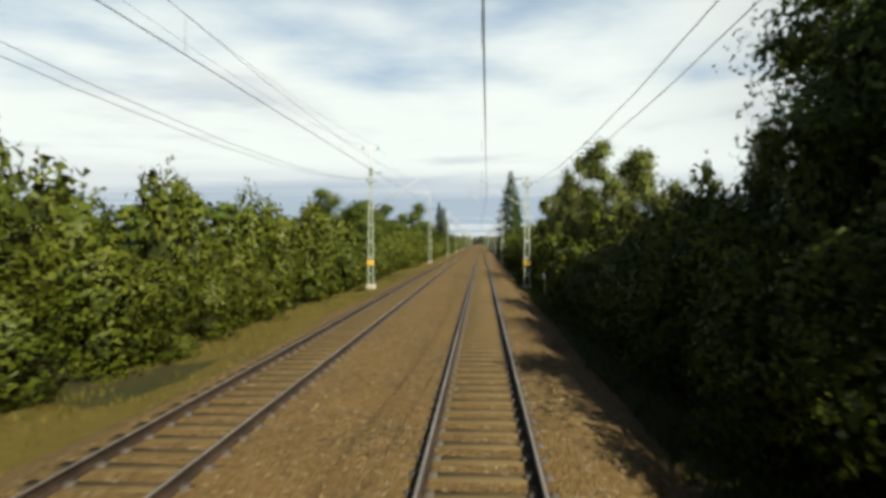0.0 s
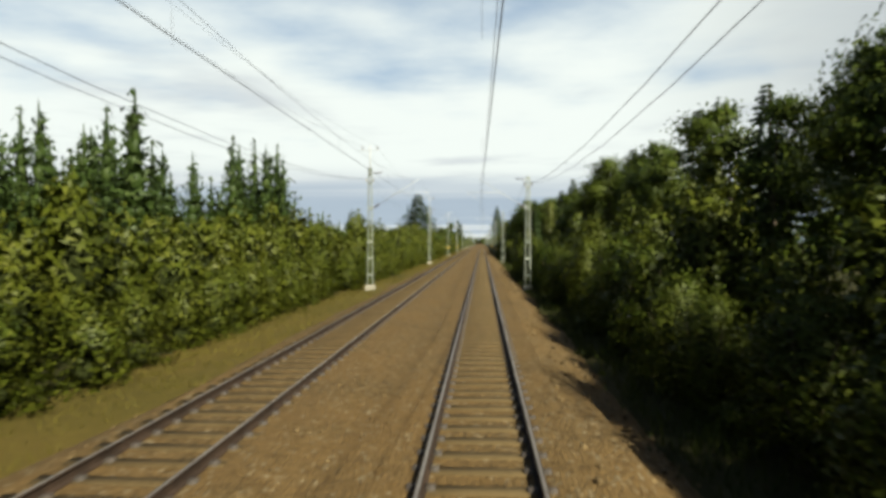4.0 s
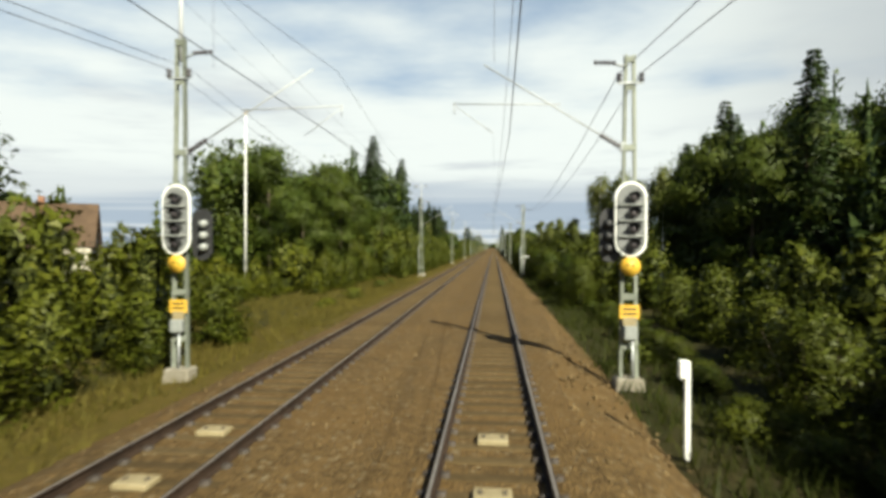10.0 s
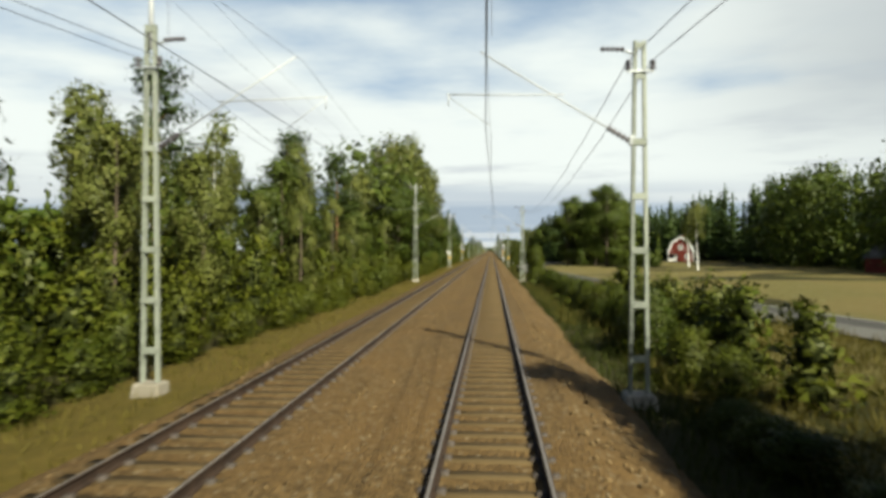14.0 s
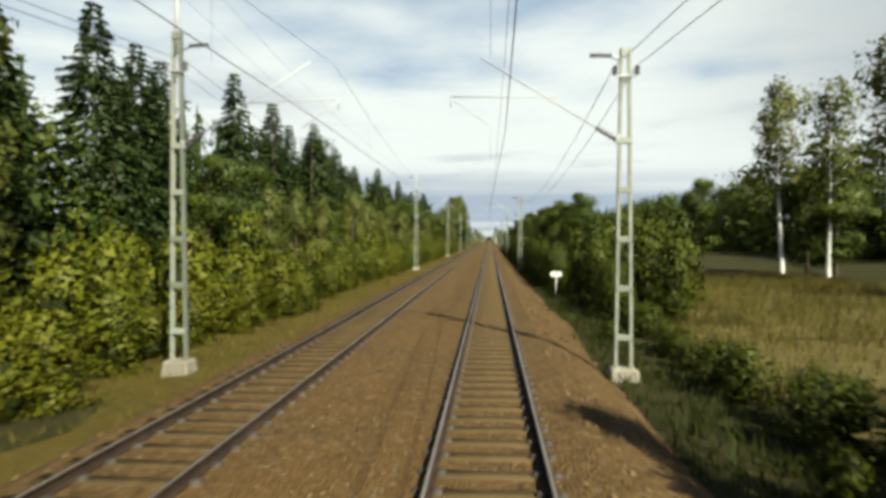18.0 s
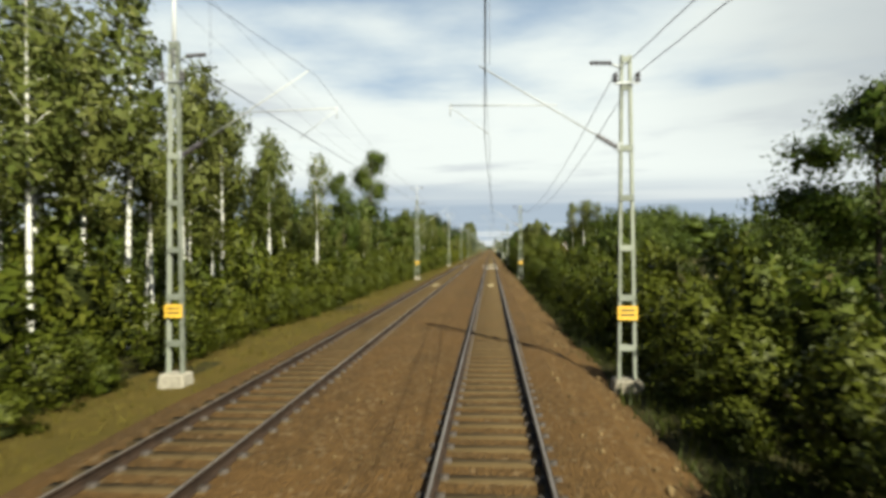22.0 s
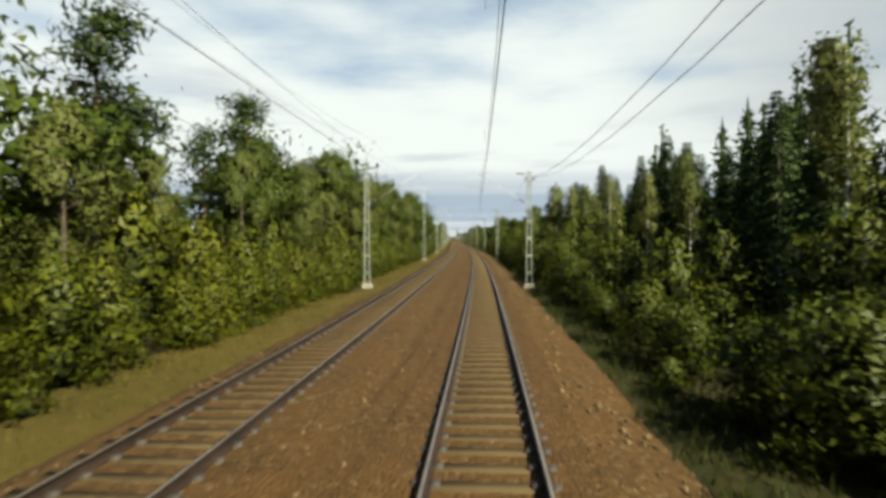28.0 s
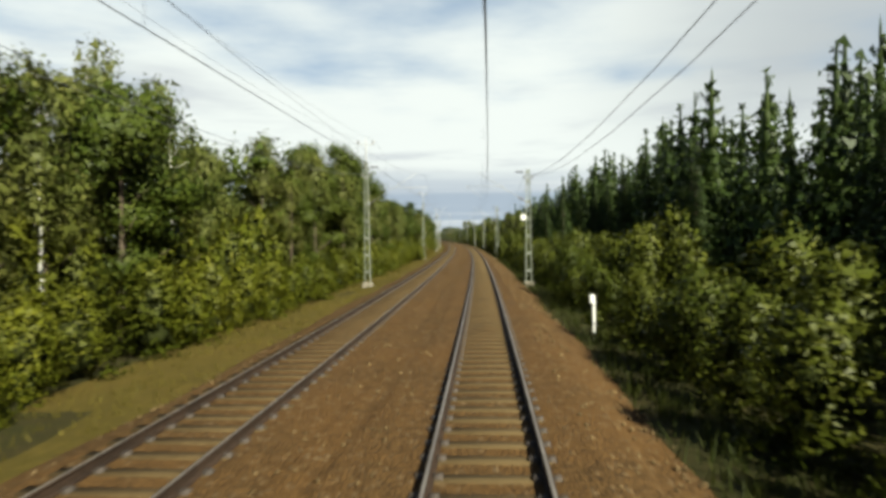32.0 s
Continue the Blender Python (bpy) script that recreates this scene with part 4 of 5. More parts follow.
# Stands of trees: kind, from t, to t, u from, u to, height, how many
STANDS = [
    ('oak', 0.0, 0.35, 9.5, 11, 10.6, 5),
    ('oak', 0.56, 1.45, 10.2, 12.6, 12.6, 13),
    ('oak', 1.5, 1.9, 19, 24, 10.5, 5),
    ('oak', 1.25, 1.75, 11, 15, 11, 8),
    ('oak', 2.3, 4.4, 10, 16, 10.5, 24),
    ('spruce', 2.0, 4.2, 10, 15, 11.5, 7),
    ('aspen', 6.45, 7.1, 7.5, 10, 6.6, 9),
    ('oak', 5.85, 6.3, -14, -11.5, 7.7, 7),
    ('aspen', 28.6, 29.15, 8.5, 11.5, 9, 7),
    ('aspen', 7.6, 8.15, 8, 11, 7.5, 7),
    ('aspen', 8.15, 8.7, 7.5, 10, 7.0, 6),
    ('birch', 8.36, 9.0, 12, 16, 12.0, 8),
    ('spruce', 8.7, 9.7, 17, 24, 14.5, 14),
    ('oak', 8.85, 9.5, 15.5, 20, 12, 12),
    ('aspen', 9.3, 9.75, -42, -28, 5.6, 12),
    ('oak', 14.2, 16.8, 7.5, 11, 8.4, 26),
    ('oak', 16.6, 17.4, 8, 12, 6.0, 10),
    ('oak', 17.6, 19.2, 32, 48, 13, 14),
    ('aspen', 18.7, 19.4, 7.5, 12, 9, 7),
    ('birch', 18.8, 19.3, 10, 12, 9.5, 2),
    ('oak', 19.5, 20.1, 7, 11, 5.5, 5),
    ('oak', 19.8, 22.4, 16, 30, 6.6, 16),
    ('oak', 18.25, 18.8, 9, 13, 8.5, 6),
    ('oak', 22.4, 24.5, 32, 60, 12, 14),
    ('oak', 24.3, 26.2, 10, 22, 8.5, 16),
    ('birch', 25.8, 27.5, 9, 14, 9, 9),
    ('spruce', 26.2, 27.8, 13, 19, 11.2, 28),
    ('spruce', 26.2, 27.8, 20, 28, 15, 20),
    ('spruce', 27.5, 34.4, 16.5, 20.5, 10.5, 60),
    ('spruce', 27.5, 34.4, 20, 27, 16.8, 130),
    ('spruce', 27.5, 34.4, 27, 40, 20, 60),
    ('spruce', 28.6, 30.5, 13, 16, 10, 4),
    ('birch', 27, 29, 10.5, 14, 9.5, 5),
    ('spruce', 9.3, 10.4, 78, 104, 26, 50),
    ('spruce', 10.4, 16.5, 78, 104, 18.5, 150),
    ('spruce', 2, 6.4, 72, 98, 18, 80),
    ('spruce', 6.4, 9.5, 70, 96, 23.5, 85),
    ('oak', 10.5, 16, 68, 84, 20, 40),
    ('oak', 17, 22, 60, 100, 15, 30),
    ('oak', -4, -0.7, -18, -12.5, 8.6, 16),
    ('spruce', 4.0, 4.75, -33, -22, 18.8, 34),
    ('pine', 4.2, 4.75, -24, -20, 15, 2),
    ('spruce', 2.0, 5.0, -66, -32, 18, 110),
    ('spruce', 5.0, 8.2, -56, -31, 16.8, 165),
    ('birch', 4.5, 4.85, -29, -25, 15, 5),
    ('spruce', 7.6, 8.5, -24, -16.5, 18, 22),
    ('oak', 7.9, 8.95, -36, -21, 15, 26),
    ('oak', 8.3, 9.3, -22, -15, 10, 12),
    ('oak', 9.2, 10.4, -75, -56, 13, 16),
    ('oak', 10.3, 10.8, -17, -13.5, 12, 5),
    ('spruce', 10.4, 11.7, -17, -12.8, 15.5, 26),
    ('oak', 10.6, 11.6, -16, -12.8, 12, 12),
    ('birch', 11.5, 12.45, -18, -12, 19.5, 28),
    ('oak', 11.4, 12.9, -18, -12.5, 14.5, 18),
    ('pine', 13.0, 14.6, -24, -16, 13.5, 9),
    ('oak', 12.8, 16, -20, -14, 10, 18),
    ('aspen', 12.8, 16, -16, -12, 7.6, 22),
    ('aspen', 16.1, 17.8, -14.5, -11.8, 7, 18),
    ('birch', 12.9, 14.6, -22, -14, 11.2, 16),
    ('spruce', 14.8, 18.6, -20, -15, 13, 60),
    ('spruce', 14.8, 18.6, -30, -20, 15, 80),
    ('spruce', 17.9, 19.4, -30, -20, 11.5, 24),
    ('pine', 16, 18.6, -22, -15, 13, 10),
    ('oak', 15, 18.6, -20, -14, 9, 20),
    ('birch', 18.2, 19.6, -22, -13.5, 10.5, 34),
    ('birch', 19.6, 20.8, -22, -13.5, 7.6, 28),
    ('oak', 18.6, 21, -28, -15, 9, 34),
    ('spruce', 18.8, 21, -36, -20, 11.5, 26),
    ('birch', 20.8, 21.25, -22, -14, 7.6, 8),
    ('birch', 21.25, 22.6, -22, -14, 10, 18),
    ('birch', 21.6, 22.2, -18, -13.8, 12.8, 12),
    ('oak', 20.8, 24.3, -32, -19.5, 8.4, 40),
    ('birch', 22.5, 24.3, -21, -13.8, 12.4, 62),
    ('oak', 24.05, 25.6, -18, -12.5, 13, 14),
    ('pine', 25.4, 28.8, -24, -16, 12, 8),
    ('oak', 25.4, 27.3, -19, -13.5, 12, 14),
    ('aspen', 25.4, 27.3, -16, -12.2, 10.8, 24),
    ('birch', 25.6, 26.6, -19, -15, 12, 5),
    ('pine', 25.7, 26.3, -20, -16, 12.5, 3),
    ('oak', 27.3, 28.8, -20, -13, 10.4, 14),
    ('aspen', 27.3, 28.8, -16, -12.2, 8.8, 18),
    ('oak', 28.8, 30.5, -18, -13.2, 9.6, 18),
    ('aspen', 28.8, 30.5, -15, -12, 8.6, 22),
    ('oak', 30.85, 31.5, -15.5, -13, 12, 7),
    ('birch', 30.5, 34, -19, -13, 10.8, 30),
    ('oak', 30.5, 34, -17.4, -13, 10, 34),
    ('aspen', 30.5, 34, -16, -12, 9, 40),
    ('aspen', -1.6, -0.5, 7.8, 9.8, 9.8, 10),
    ('aspen', -0.5, 0.35, 7.8, 9.4, 7.6, 8),
]
for kind, t0, t1, u0, u1, h, count in STANDS:
    for i in range(count):
        ahead = 16.0 if 0 < u0 < 25 else 24.0
        s = at(t0, ahead) + (at(t1, ahead) - at(t0, ahead)) * (i + rng.random()) / count
        u = u0 + (u1 - u0) * rng.random()
        grow = mass if kind in wood and abs(u) >= ((27 if -400 < s < -300 else 16.5) if kind == "oak" else 34 if -172 < s < -138 else 20) else plant
        grow(kind, s, u, h * (1 + 0.10 * float(np.clip(rng.normal(), -1.6, 1.6))))
# single trees: kind, s, u, height, which
for kind, s, u, h, which, wide in [
    ('spruce', 165.0, 8.2, 24.0, 2, 1),
    ('spruce', 196, 12.0, 18.0, 1, 1),
    ('oak', 150.0, -16.0, 14.0, 0, 1),
    ('spruce', 200, -13, 16, 2, 1),
    ('spruce', 206, -15, 18, 1, 1),
    ('spruce', 1.0, -17.3, 17, 2, 2.1),
    ('oak', 18.5, 11.6, 13.0, 2, 0.95),
    ('oak', 13.5, 12.2, 14.4, 0, 1.0),
    ('oak', -874, 14.6, 10.8, 0, 1.1),
    ('oak', -868, 19.5, 12, 2, 1.1),
    ('spruce', -866, 12.2, 9.5, 0, 1),
    ('oak', -862, 15.8, 12, 1, 1.1),
    ('oak', -860, 25, 13, 1, 1),
    ('oak', -861, 28.5, 17.5, 2, 0.9),
    ('oak', -866, 34, 16, 0, 0.9),
    ('oak', -878, 24, 11.5, 1, 1),
    ('oak', -842, 12.8, 9.6, 2, 1),
    ('spruce', -54, 9.3, 11.6, 2, 0.8),
    ('birch', -59.6, 11.2, 10.6, 0, 1.2),
    ('birch', -60.5, 7.6, 6.0, 1, 1),
    ('oak', -740.5, -24.7, 25.0, 1, 0.8),
    ('oak', -806, -14.6, 11.6, 1, 0.62),
    ('birch', -485, -15.2, 13.2, 1, 1.4),
    ('spruce', -252.5, -17.8, 16, 2, 0.8),
    ('aspen', -704.0, 8.0, 9.5, 0, 1),
    ('birch', -641, 31, 21, 0, 1.25),
    ('birch', -643, 34.5, 20, 2, 1.2),
    ('oak', -641, 33.6, 11.8, 2, 1.25),
    ('oak', -640, 37, 11, 0, 1.1),
    ('birch', -655, 33, 21, 1, 1.3),
    ('birch', -658, 36.5, 19, 2, 1.2),
    ('oak', -628, 27, 12, 1, 1),
    ('birch', -1028, 9.2, 10.4, 0, 1.3),
    ('birch', -432, 40, 13.5, 0, 1.2),
    ('pine', -1071, -18, 15.5, 0, 1.2),
    ('pine', -1061, -15, 13.5, 1, 1.1),
    ('birch', -413, 44.5, 14, 1, 1.2),
]:
    plant(kind, s, u, h, which, None, wide)

for kind, (vs, fs, o, mat, label) in wood.items():
    thing(kind + "_wood", label, "woods", kind="stuff", me=leaf_mesh(kind + "_wood", np.concatenate(vs), np.concatenate(fs), mat))

# low growth along the foot of the hedges
for i in range(420):
    s = FIRST + 60 + (90 - FIRST) * rng.random()
    if rng.random() < 0.5:
        add_shrub(s, 4.35 + abs(rng.normal()) * 0.5, 0.5 + 0.7 * rng.random(), 0.35 + 0.3 * rng.random(), True, True)
    else:
        add_shrub(s, -9.75 - abs(rng.normal()) * 0.5, 0.5 + 0.7 * rng.random(), 0.35 + 0.35 * rng.random(), True, True)

def stems_mesh(seed):
    """Thin stems that fan out from one root."""
    r = np.random.default_rng(seed)
    bm = bmesh.new()
    for i in range(7):
        a, d = i * 0.9 + r.random(), 0.25 + 0.75 * r.random()
        knee = Vector((math.cos(a) * d * 0.45, math.sin(a) * d * 0.45, 1.3 + 0.5 * r.random()))
        tip = Vector((math.cos(a) * d * 1.1, math.sin(a) * d * 1.1, 2.6 + 0.9 * r.random()))
        add_tube(bm, (math.cos(a) * 0.08, math.sin(a) * 0.08, -0.1), knee, 0.035, 0.024, 5)
        add_tube(bm, knee, tip, 0.024, 0.008, 5)
    return from_bm("trunk", bm, BARK, True)


stem_meshes = [stems_mesh(400 + i) for i in range(3)]
for n, (i, m) in enumerate(single):
    bush = thing("shrub", "dense green leafy shrub in the hedge beside the track", "shrub", "shrubs of the hedge", m=m)
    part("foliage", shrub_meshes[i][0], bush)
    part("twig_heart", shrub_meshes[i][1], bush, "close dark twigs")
    part("trunk", stem_meshes[n % 3], bush)
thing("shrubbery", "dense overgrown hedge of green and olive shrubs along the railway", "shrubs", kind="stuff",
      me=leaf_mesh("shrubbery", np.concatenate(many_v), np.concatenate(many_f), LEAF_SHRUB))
# dark lumps added inside the hedge in place of its inner shade
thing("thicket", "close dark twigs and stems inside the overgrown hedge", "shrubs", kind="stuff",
      me=leaf_mesh("thicket", np.concatenate(heart_v), np.concatenate(heart_f), CORE_SHADE))


# ---- far woods that close the view ----
def far_tree(seed, conifer):
    q = np.random.default_rng(seed)
    if conifer:
        b = [(0, 0, 14 * f, 2.4 * (1 - f) + 0.15, 2.4 * (1 - f) + 0.15, 1.5) for f in (0.12, 0.26, 0.4, 0.54, 0.68, 0.82, 0.93)]
    else:
        b = [(q.normal() * 1.4, q.normal() * 1.4, 2.5 + 9.0 * i / 7, 2.2 + q.random(), 2.2 + q.random(), 1.6) for i in range(7)]
    return joined([cores(q, b, 0.7), leaves(q, b, 130, 0.42, 0.5, -1, 0.7)])


FAR_TREES = [far_tree(200 + i, i % 2 == 0) for i in range(6)]
far_v, far_f, far_o = [], [], 0
for i in range(1150):
    side = 1 if rng.random() < 0.5 else -1
    s = -1420 + 2300 * rng.random()
    u = side * (58 + 70 * rng.random() ** 1.5)
    if side > 0 and -560 < s < -330:
        u += 28
    k = 0.75 + 0.5 * rng.random()
    v, f = FAR_TREES[int(rng.integers(0, 6))]
    a = np.array(place(s, u, -1.2, float(rng.random() * 360), k * 1.1, k))
    far_v.append(moved(v, a))
    far_f.append(f + far_o)
    far_o += len(v)
for i in range(260):      # woods across the far end of the line
    s = 560 + 60 * rng.random()
    u = -150 + 300 * rng.random()
    k = 0.5 + 0.35 * rng.random()
    v, f = FAR_TREES[int(rng.integers(0, 6))]
    a = np.array(place(s, u, -1.2, float(rng.random() * 360), k * 1.5, k))
    far_v.append(moved(v, a))
    far_f.append(f + far_o)
    far_o += len(v)
thing("far_woods", "dark green mixed woods far behind the fields", "woods", kind="stuff",
      me=leaf_mesh("far_woods", np.concatenate(far_v), np.concatenate(far_f), LEAF_TREE))


# ---- fields, lawn and road ----
def patch(name, label, category, outline_fn, s0, s1, step, mat, lift=0.02, z=None):
    """A sheet laid on the ground between two edges given along the line."""
    verts, faces = [], []
    st = list(np.arange(s0, s1 + 0.1, step))
    cols = 7
    for s in st:
        a, b = outline_fn(s)
        for j in range(cols):
            u = a + (b - a) * j / (cols - 1)
            verts.append(tp(s, u, (ground_z(s, u) if z is None else z) + lift))
    for i in range(len(st) - 1):
        for j in range(cols - 1):
            k = i * cols + j
            faces.append((k, k + 1, k + cols + 1, k + cols))
    return thing(name, label, category, kind="structure", me=mesh(name, verts, faces, [mat], smooth=True))


ROAD_S = [-560, -530, -500, -490, -476, -458, -440, -424, -414, -402, -390, -377, -360, -340, -310, -260]
ROAD_U = [24.0, 17.5, 12.2, 10.6, 8.8, 6.8, 5.4, 5.15, 6.0, 8.0, 10.3, 13.4, 17.2, 21.5, 28.0, 37.0]



def road_edge(s):
    w = 0.0
    total = 0.0
    for d in (-8, -4, 0, 4, 8):
        k = 1.0 - abs(d) / 12.0
        total += np.interp(s + d, ROAD_S, ROAD_U) * k
        w += k
    return total / w


def road_width(s):
    """Wider across the line where the road runs askew."""
    slope = (road_edge(s + 2) - road_edge(s - 2)) / 4
    return 5.6 * math.sqrt(1 + slope * slope)


patch("meadow_right", "dry yellow meadow beyond the country road", "meadow", lambda s: (road_edge(s) + road_width(s) + 0.5, 72.0), -545, -335, 5, MEADOW, 0.03)
VERGE = ground_material("worn_verge", ((0.0917, 0.0649, 0.0127), (0.0726, 0.0555, 0.00977), (0.108, 0.0791, 0.0161), (0.056, 0.045, 0.00779)), 0.2)
patch("meadow_strip", "olive and straw grass strip between railway and road", "meadow", lambda s: (5.6, road_edge(s) - 0.5), -557, -482, 3, MEADOW, 0.03)
patch("verge", "strip of pale dry grass between ballast and hedge", "grass verge", lambda s: (-10.9, -7.05), FIRST + 20, 300, 5, VERGE, 0.035)
patch("meadow_left", "dry yellow grass clearing before the spruce wood", "meadow", lambda s: (-48.0, -10.95), -206, -150, 4, MEADOW, 0.03)
patch("lawn", "sunny mown lawn behind the trackside shrubs", "lawn", lambda s: (8.0, 40.0), -915, -820, 5, LAWN, 0.03)
patch("pasture", "dry grass field behind the trackside shrubs", "field", lambda s: (7.0, 60.0), -722, -655, 4, MEADOW, 0.03)
patch("pasture", "dry grass field behind the trackside shrubs", "field", lambda s: (14.0, 50.0), -815, -770, 5, MEADOW, 0.03)
patch("road", "worn grey asphalt country road curving past the railway", "road", lambda s: (road_edge(s), road_edge(s) + road_width(s)), -555, -262, 2.5, ASPHALT, 0.0, -0.86)
DARK_ASPHALT = ground_material("new_asphalt", ((0.0562, 0.0539, 0.0506), (0.0656, 0.0628, 0.059), (0.0726, 0.0703, 0.0656), (0.0468, 0.045, 0.0422)), 0.3)
patch("resurfaced_lane", "darker resurfaced lane of the country road", "road", lambda s: (road_edge(s) + road_width(s) * 0.50, road_edge(s) + road_width(s) * 0.90),
      -550, -270, 2.5, DARK_ASPHALT, 0.0, -0.855)


def stripe(s0, s1, f, w, parent):
    verts, st = [], np.linspace(s0, s1, max(2, int((s1 - s0) / 2.5) + 1))
    for s in st:
        u = road_edge(s) + road_width(s) * f
        verts += [tp(s, u - w / 2, -0.85), tp(s, u + w / 2, -0.85)]
    part("line_mark", mesh("line_mark", verts, [(2 * i, 2 * i + 1, 2 * i + 3, 2 * i + 2) for i in range(len(st) - 1)], [PAINT_WHITE]), parent)


marks = thing("road_markings", "white dashed edge lines painted on the road", "road marking", kind="structure")
s = -520.0
while s < -345:
    stripe(s, s + 1.0, 0.07, 0.13, marks)
    s += 2.6
stripe(-545, -330, 0.94, 0.12, marks)


# trees beyond the road
for i in range(20):
    s = -412 + 4.6 * i + rng.normal()
    plant("oak", s, road_edge(s) + road_width(s) + 5 + 16 * rng.random(), 16 + 4 * rng.random())
for i in range(9):
    plant("oak", -345 + 30 * rng.random(), 30 + 16 * rng.random(), 16 + 3 * rng.random())
under_v, under_f, under_o = [], [], 0
for i in range(120):
    s = -412 + 108 * rng.random()
    u = road_edge(s) + road_width(s) + 6 + 22 * rng.random()
    v, f = SHRUBS_FAR[i % 4][0]
    a = np.array(place(s, u, ground_z(s, u) - 0.05, float(rng.random() * 360), 0.9 + 0.5 * rng.random(), 0.5 + 0.5 * rng.random()))
    under_v.append(moved(v, a))
    under_f.append(f + under_o)
    under_o += len(v)
thing("undergrowth", "leafy undergrowth beneath the trees beyond the road", "shrubs", kind="stuff",
      me=leaf_mesh("undergrowth", np.concatenate(under_v), np.concatenate(under_f), LEAF_TREE))


# ---- buildings ----
def gable_house(name, label, m, w, d, wall, rise, wall_mat, roof_mat, trim, gambrel=False, chimney=True, doors=True):
    """A house whose gable looks down its own -y; walls with corner boards, windows, roof slabs and chimney."""
    h = thing(name, label, "house", m=m)
    half = w / 2
    if gambrel:
        line = [(-half, wall), (-half * 0.72, wall + rise * 0.62), (0, wall + rise), (half * 0.72, wall + rise * 0.62), (half, wall)]
    else:
        line = [(-half, wall), (0, wall + rise), (half, wall)]
    ring = [(-half, 0)] + line + [(half, 0)]
    n = len(ring)
    verts = [(x, -d / 2, z) for x, z in ring] + [(x, d / 2, z) for x, z in ring]
    faces = [tuple(range(n))[::-1], tuple(range(n, 2 * n))] + [(i, (i + 1) % n, n + (i + 1) % n, n + i) for i in range(n)]
    part("wall", mesh("wall", verts, faces, [wall_mat]), h)
    for (x0, z0), (x1, z1) in zip(line[:-1], line[1:]):
        a, b = Vector((x0, 0, z0)), Vector((x1, 0, z1))
        k = (b - a).normalized()
        out = Vector((-k.z, 0, k.x))
        a2, b2 = a - k * 0.25, b + k * 0.12
        vs = [p + out * t + Vector((0, y, 0)) for y in (-d / 2 - 0.4, d / 2 + 0.4) for t in (0.03, 0.17) for p in (a2, b2)]
        part("roof", mesh("roof", vs, [(0, 1, 3, 2), (4, 6, 7, 5), (0, 4, 5, 1), (2, 3, 7, 6), (0, 2, 6, 4), (1, 5, 7, 3)], [roof_mat]), h, "dark tiled roof slope" if roof_mat is ROOF else "")
        vs = [p + out * t + Vector((0, y, 0)) for y in (-d / 2 - 0.47, -d / 2 - 0.41) for t in (-0.22, 0.19) for p in (a2, b2)]
        part("barge_board", mesh("barge_board", vs, [(0, 1, 3, 2), (4, 6, 7, 5), (0, 4, 5, 1), (2, 3, 7, 6), (0, 2, 6, 4), (1, 5, 7, 3)], [trim]), h, "white barge board")
    for x in (-half, half):
        part("corner_board", box("corner_board", (0.24, 0.06, wall), trim, (x * 0.98, -d / 2 - 0.03, wall / 2)), h, "white corner board")
    for x, z in ((-w * 0.26, wall * 0.52), (w * 0.26, wall * 0.52), (0.0, wall + rise * 0.3)):
        win = part("window", box("window", (1.2, 0.05, 1.3), WINDOW, (x, -d / 2 - 0.03, z)), h, "dark glass window in a white frame")
        for dx, dz, sx, sz in ((-0.66, 0, 0.13, 1.5), (0.66, 0, 0.13, 1.5), (0, 0.7, 1.3, 0.13), (0, -0.7, 1.3, 0.13), (0, 0, 0.07, 1.3), (0, 0.2, 1.2, 0.06)):
            part("frame", box("frame", (sx, 0.05, sz), trim, (x + dx, -d / 2 - 0.07, z + dz)), win)
    if chimney:
        part("chimney", box("chimney", (0.8, 0.6, 1.5), TILE, (0.6, 0.5, wall + rise + 0.2), None, 0.02), h, "brick chimney")
    return h


BROWN_TILE = plain("weathered_brown_tiles", (0.05304, 0.03468, 0.02244), (0.1061, 0.06936, 0.04488), 5.0, 0.85, 0, 0.3)
barn = gable_house("house", "red wooden house with white trim and a gambrel roof", place(-345, 64.5, -1.05, -21), 7.6, 11.0, 3.4, 4.8, RED, ROOF, WHITE, True)
for x in (-3.6, -1.4):
    part("porch_post", box("porch_post", (0.16, 0.16, 2.5), WHITE, (x, -7.1, 1.25)), barn, "white porch post")
part("porch_roof", box("porch_roof", (3.2, 1.9, 0.16), ROOF, (-2.5, -6.45, 2.6)), barn)
part("porch_rail", box("porch_rail", (2.4, 0.06, 0.5), WHITE, (-2.5, -7.1, 0.7)), barn, "white porch railing")
gable_house("house", "pale house with a clay tiled roof behind a hedge", place(-332, -50.0, -1.9, -60), 8.0, 11.0, 4.6, 4.6, PALE, BROWN_TILE, WHITE)
gable_house("hut", "small dark wooden hut with a grey roof among the bushes", place(-51.5, 16.6, -1.0, 10), 3.6, 3.6, 4.2, 1.4, BLACK, GALV, BLACK, False, False)

gable_house("barn", "low dark red barn with a brown roof at the meadow's edge", place(-444, 69.5, -1.0, 12), 6.0, 9.0, 2.6, 2.2, RED, ROOF, RED, False, False)

pole = thing("flagpole", "tall white flagpole in a garden behind the hedge", "flagpole", m=place(-335, -25.0, -1.0))
part("shaft", tube("shaft", (0, 0, 0), (0, 0, 17.2), 0.13, WHITE, 0.06), pole)
part("knob", from_bm("knob", (lambda b: (bmesh.ops.create_uvsphere(b, u_segments=10, v_segments=6, radius=0.14, matrix=Matrix.Translation((0, 0, 17.3))), b)[1])(bmesh.new()), YELLOW), pole, "gilt knob")

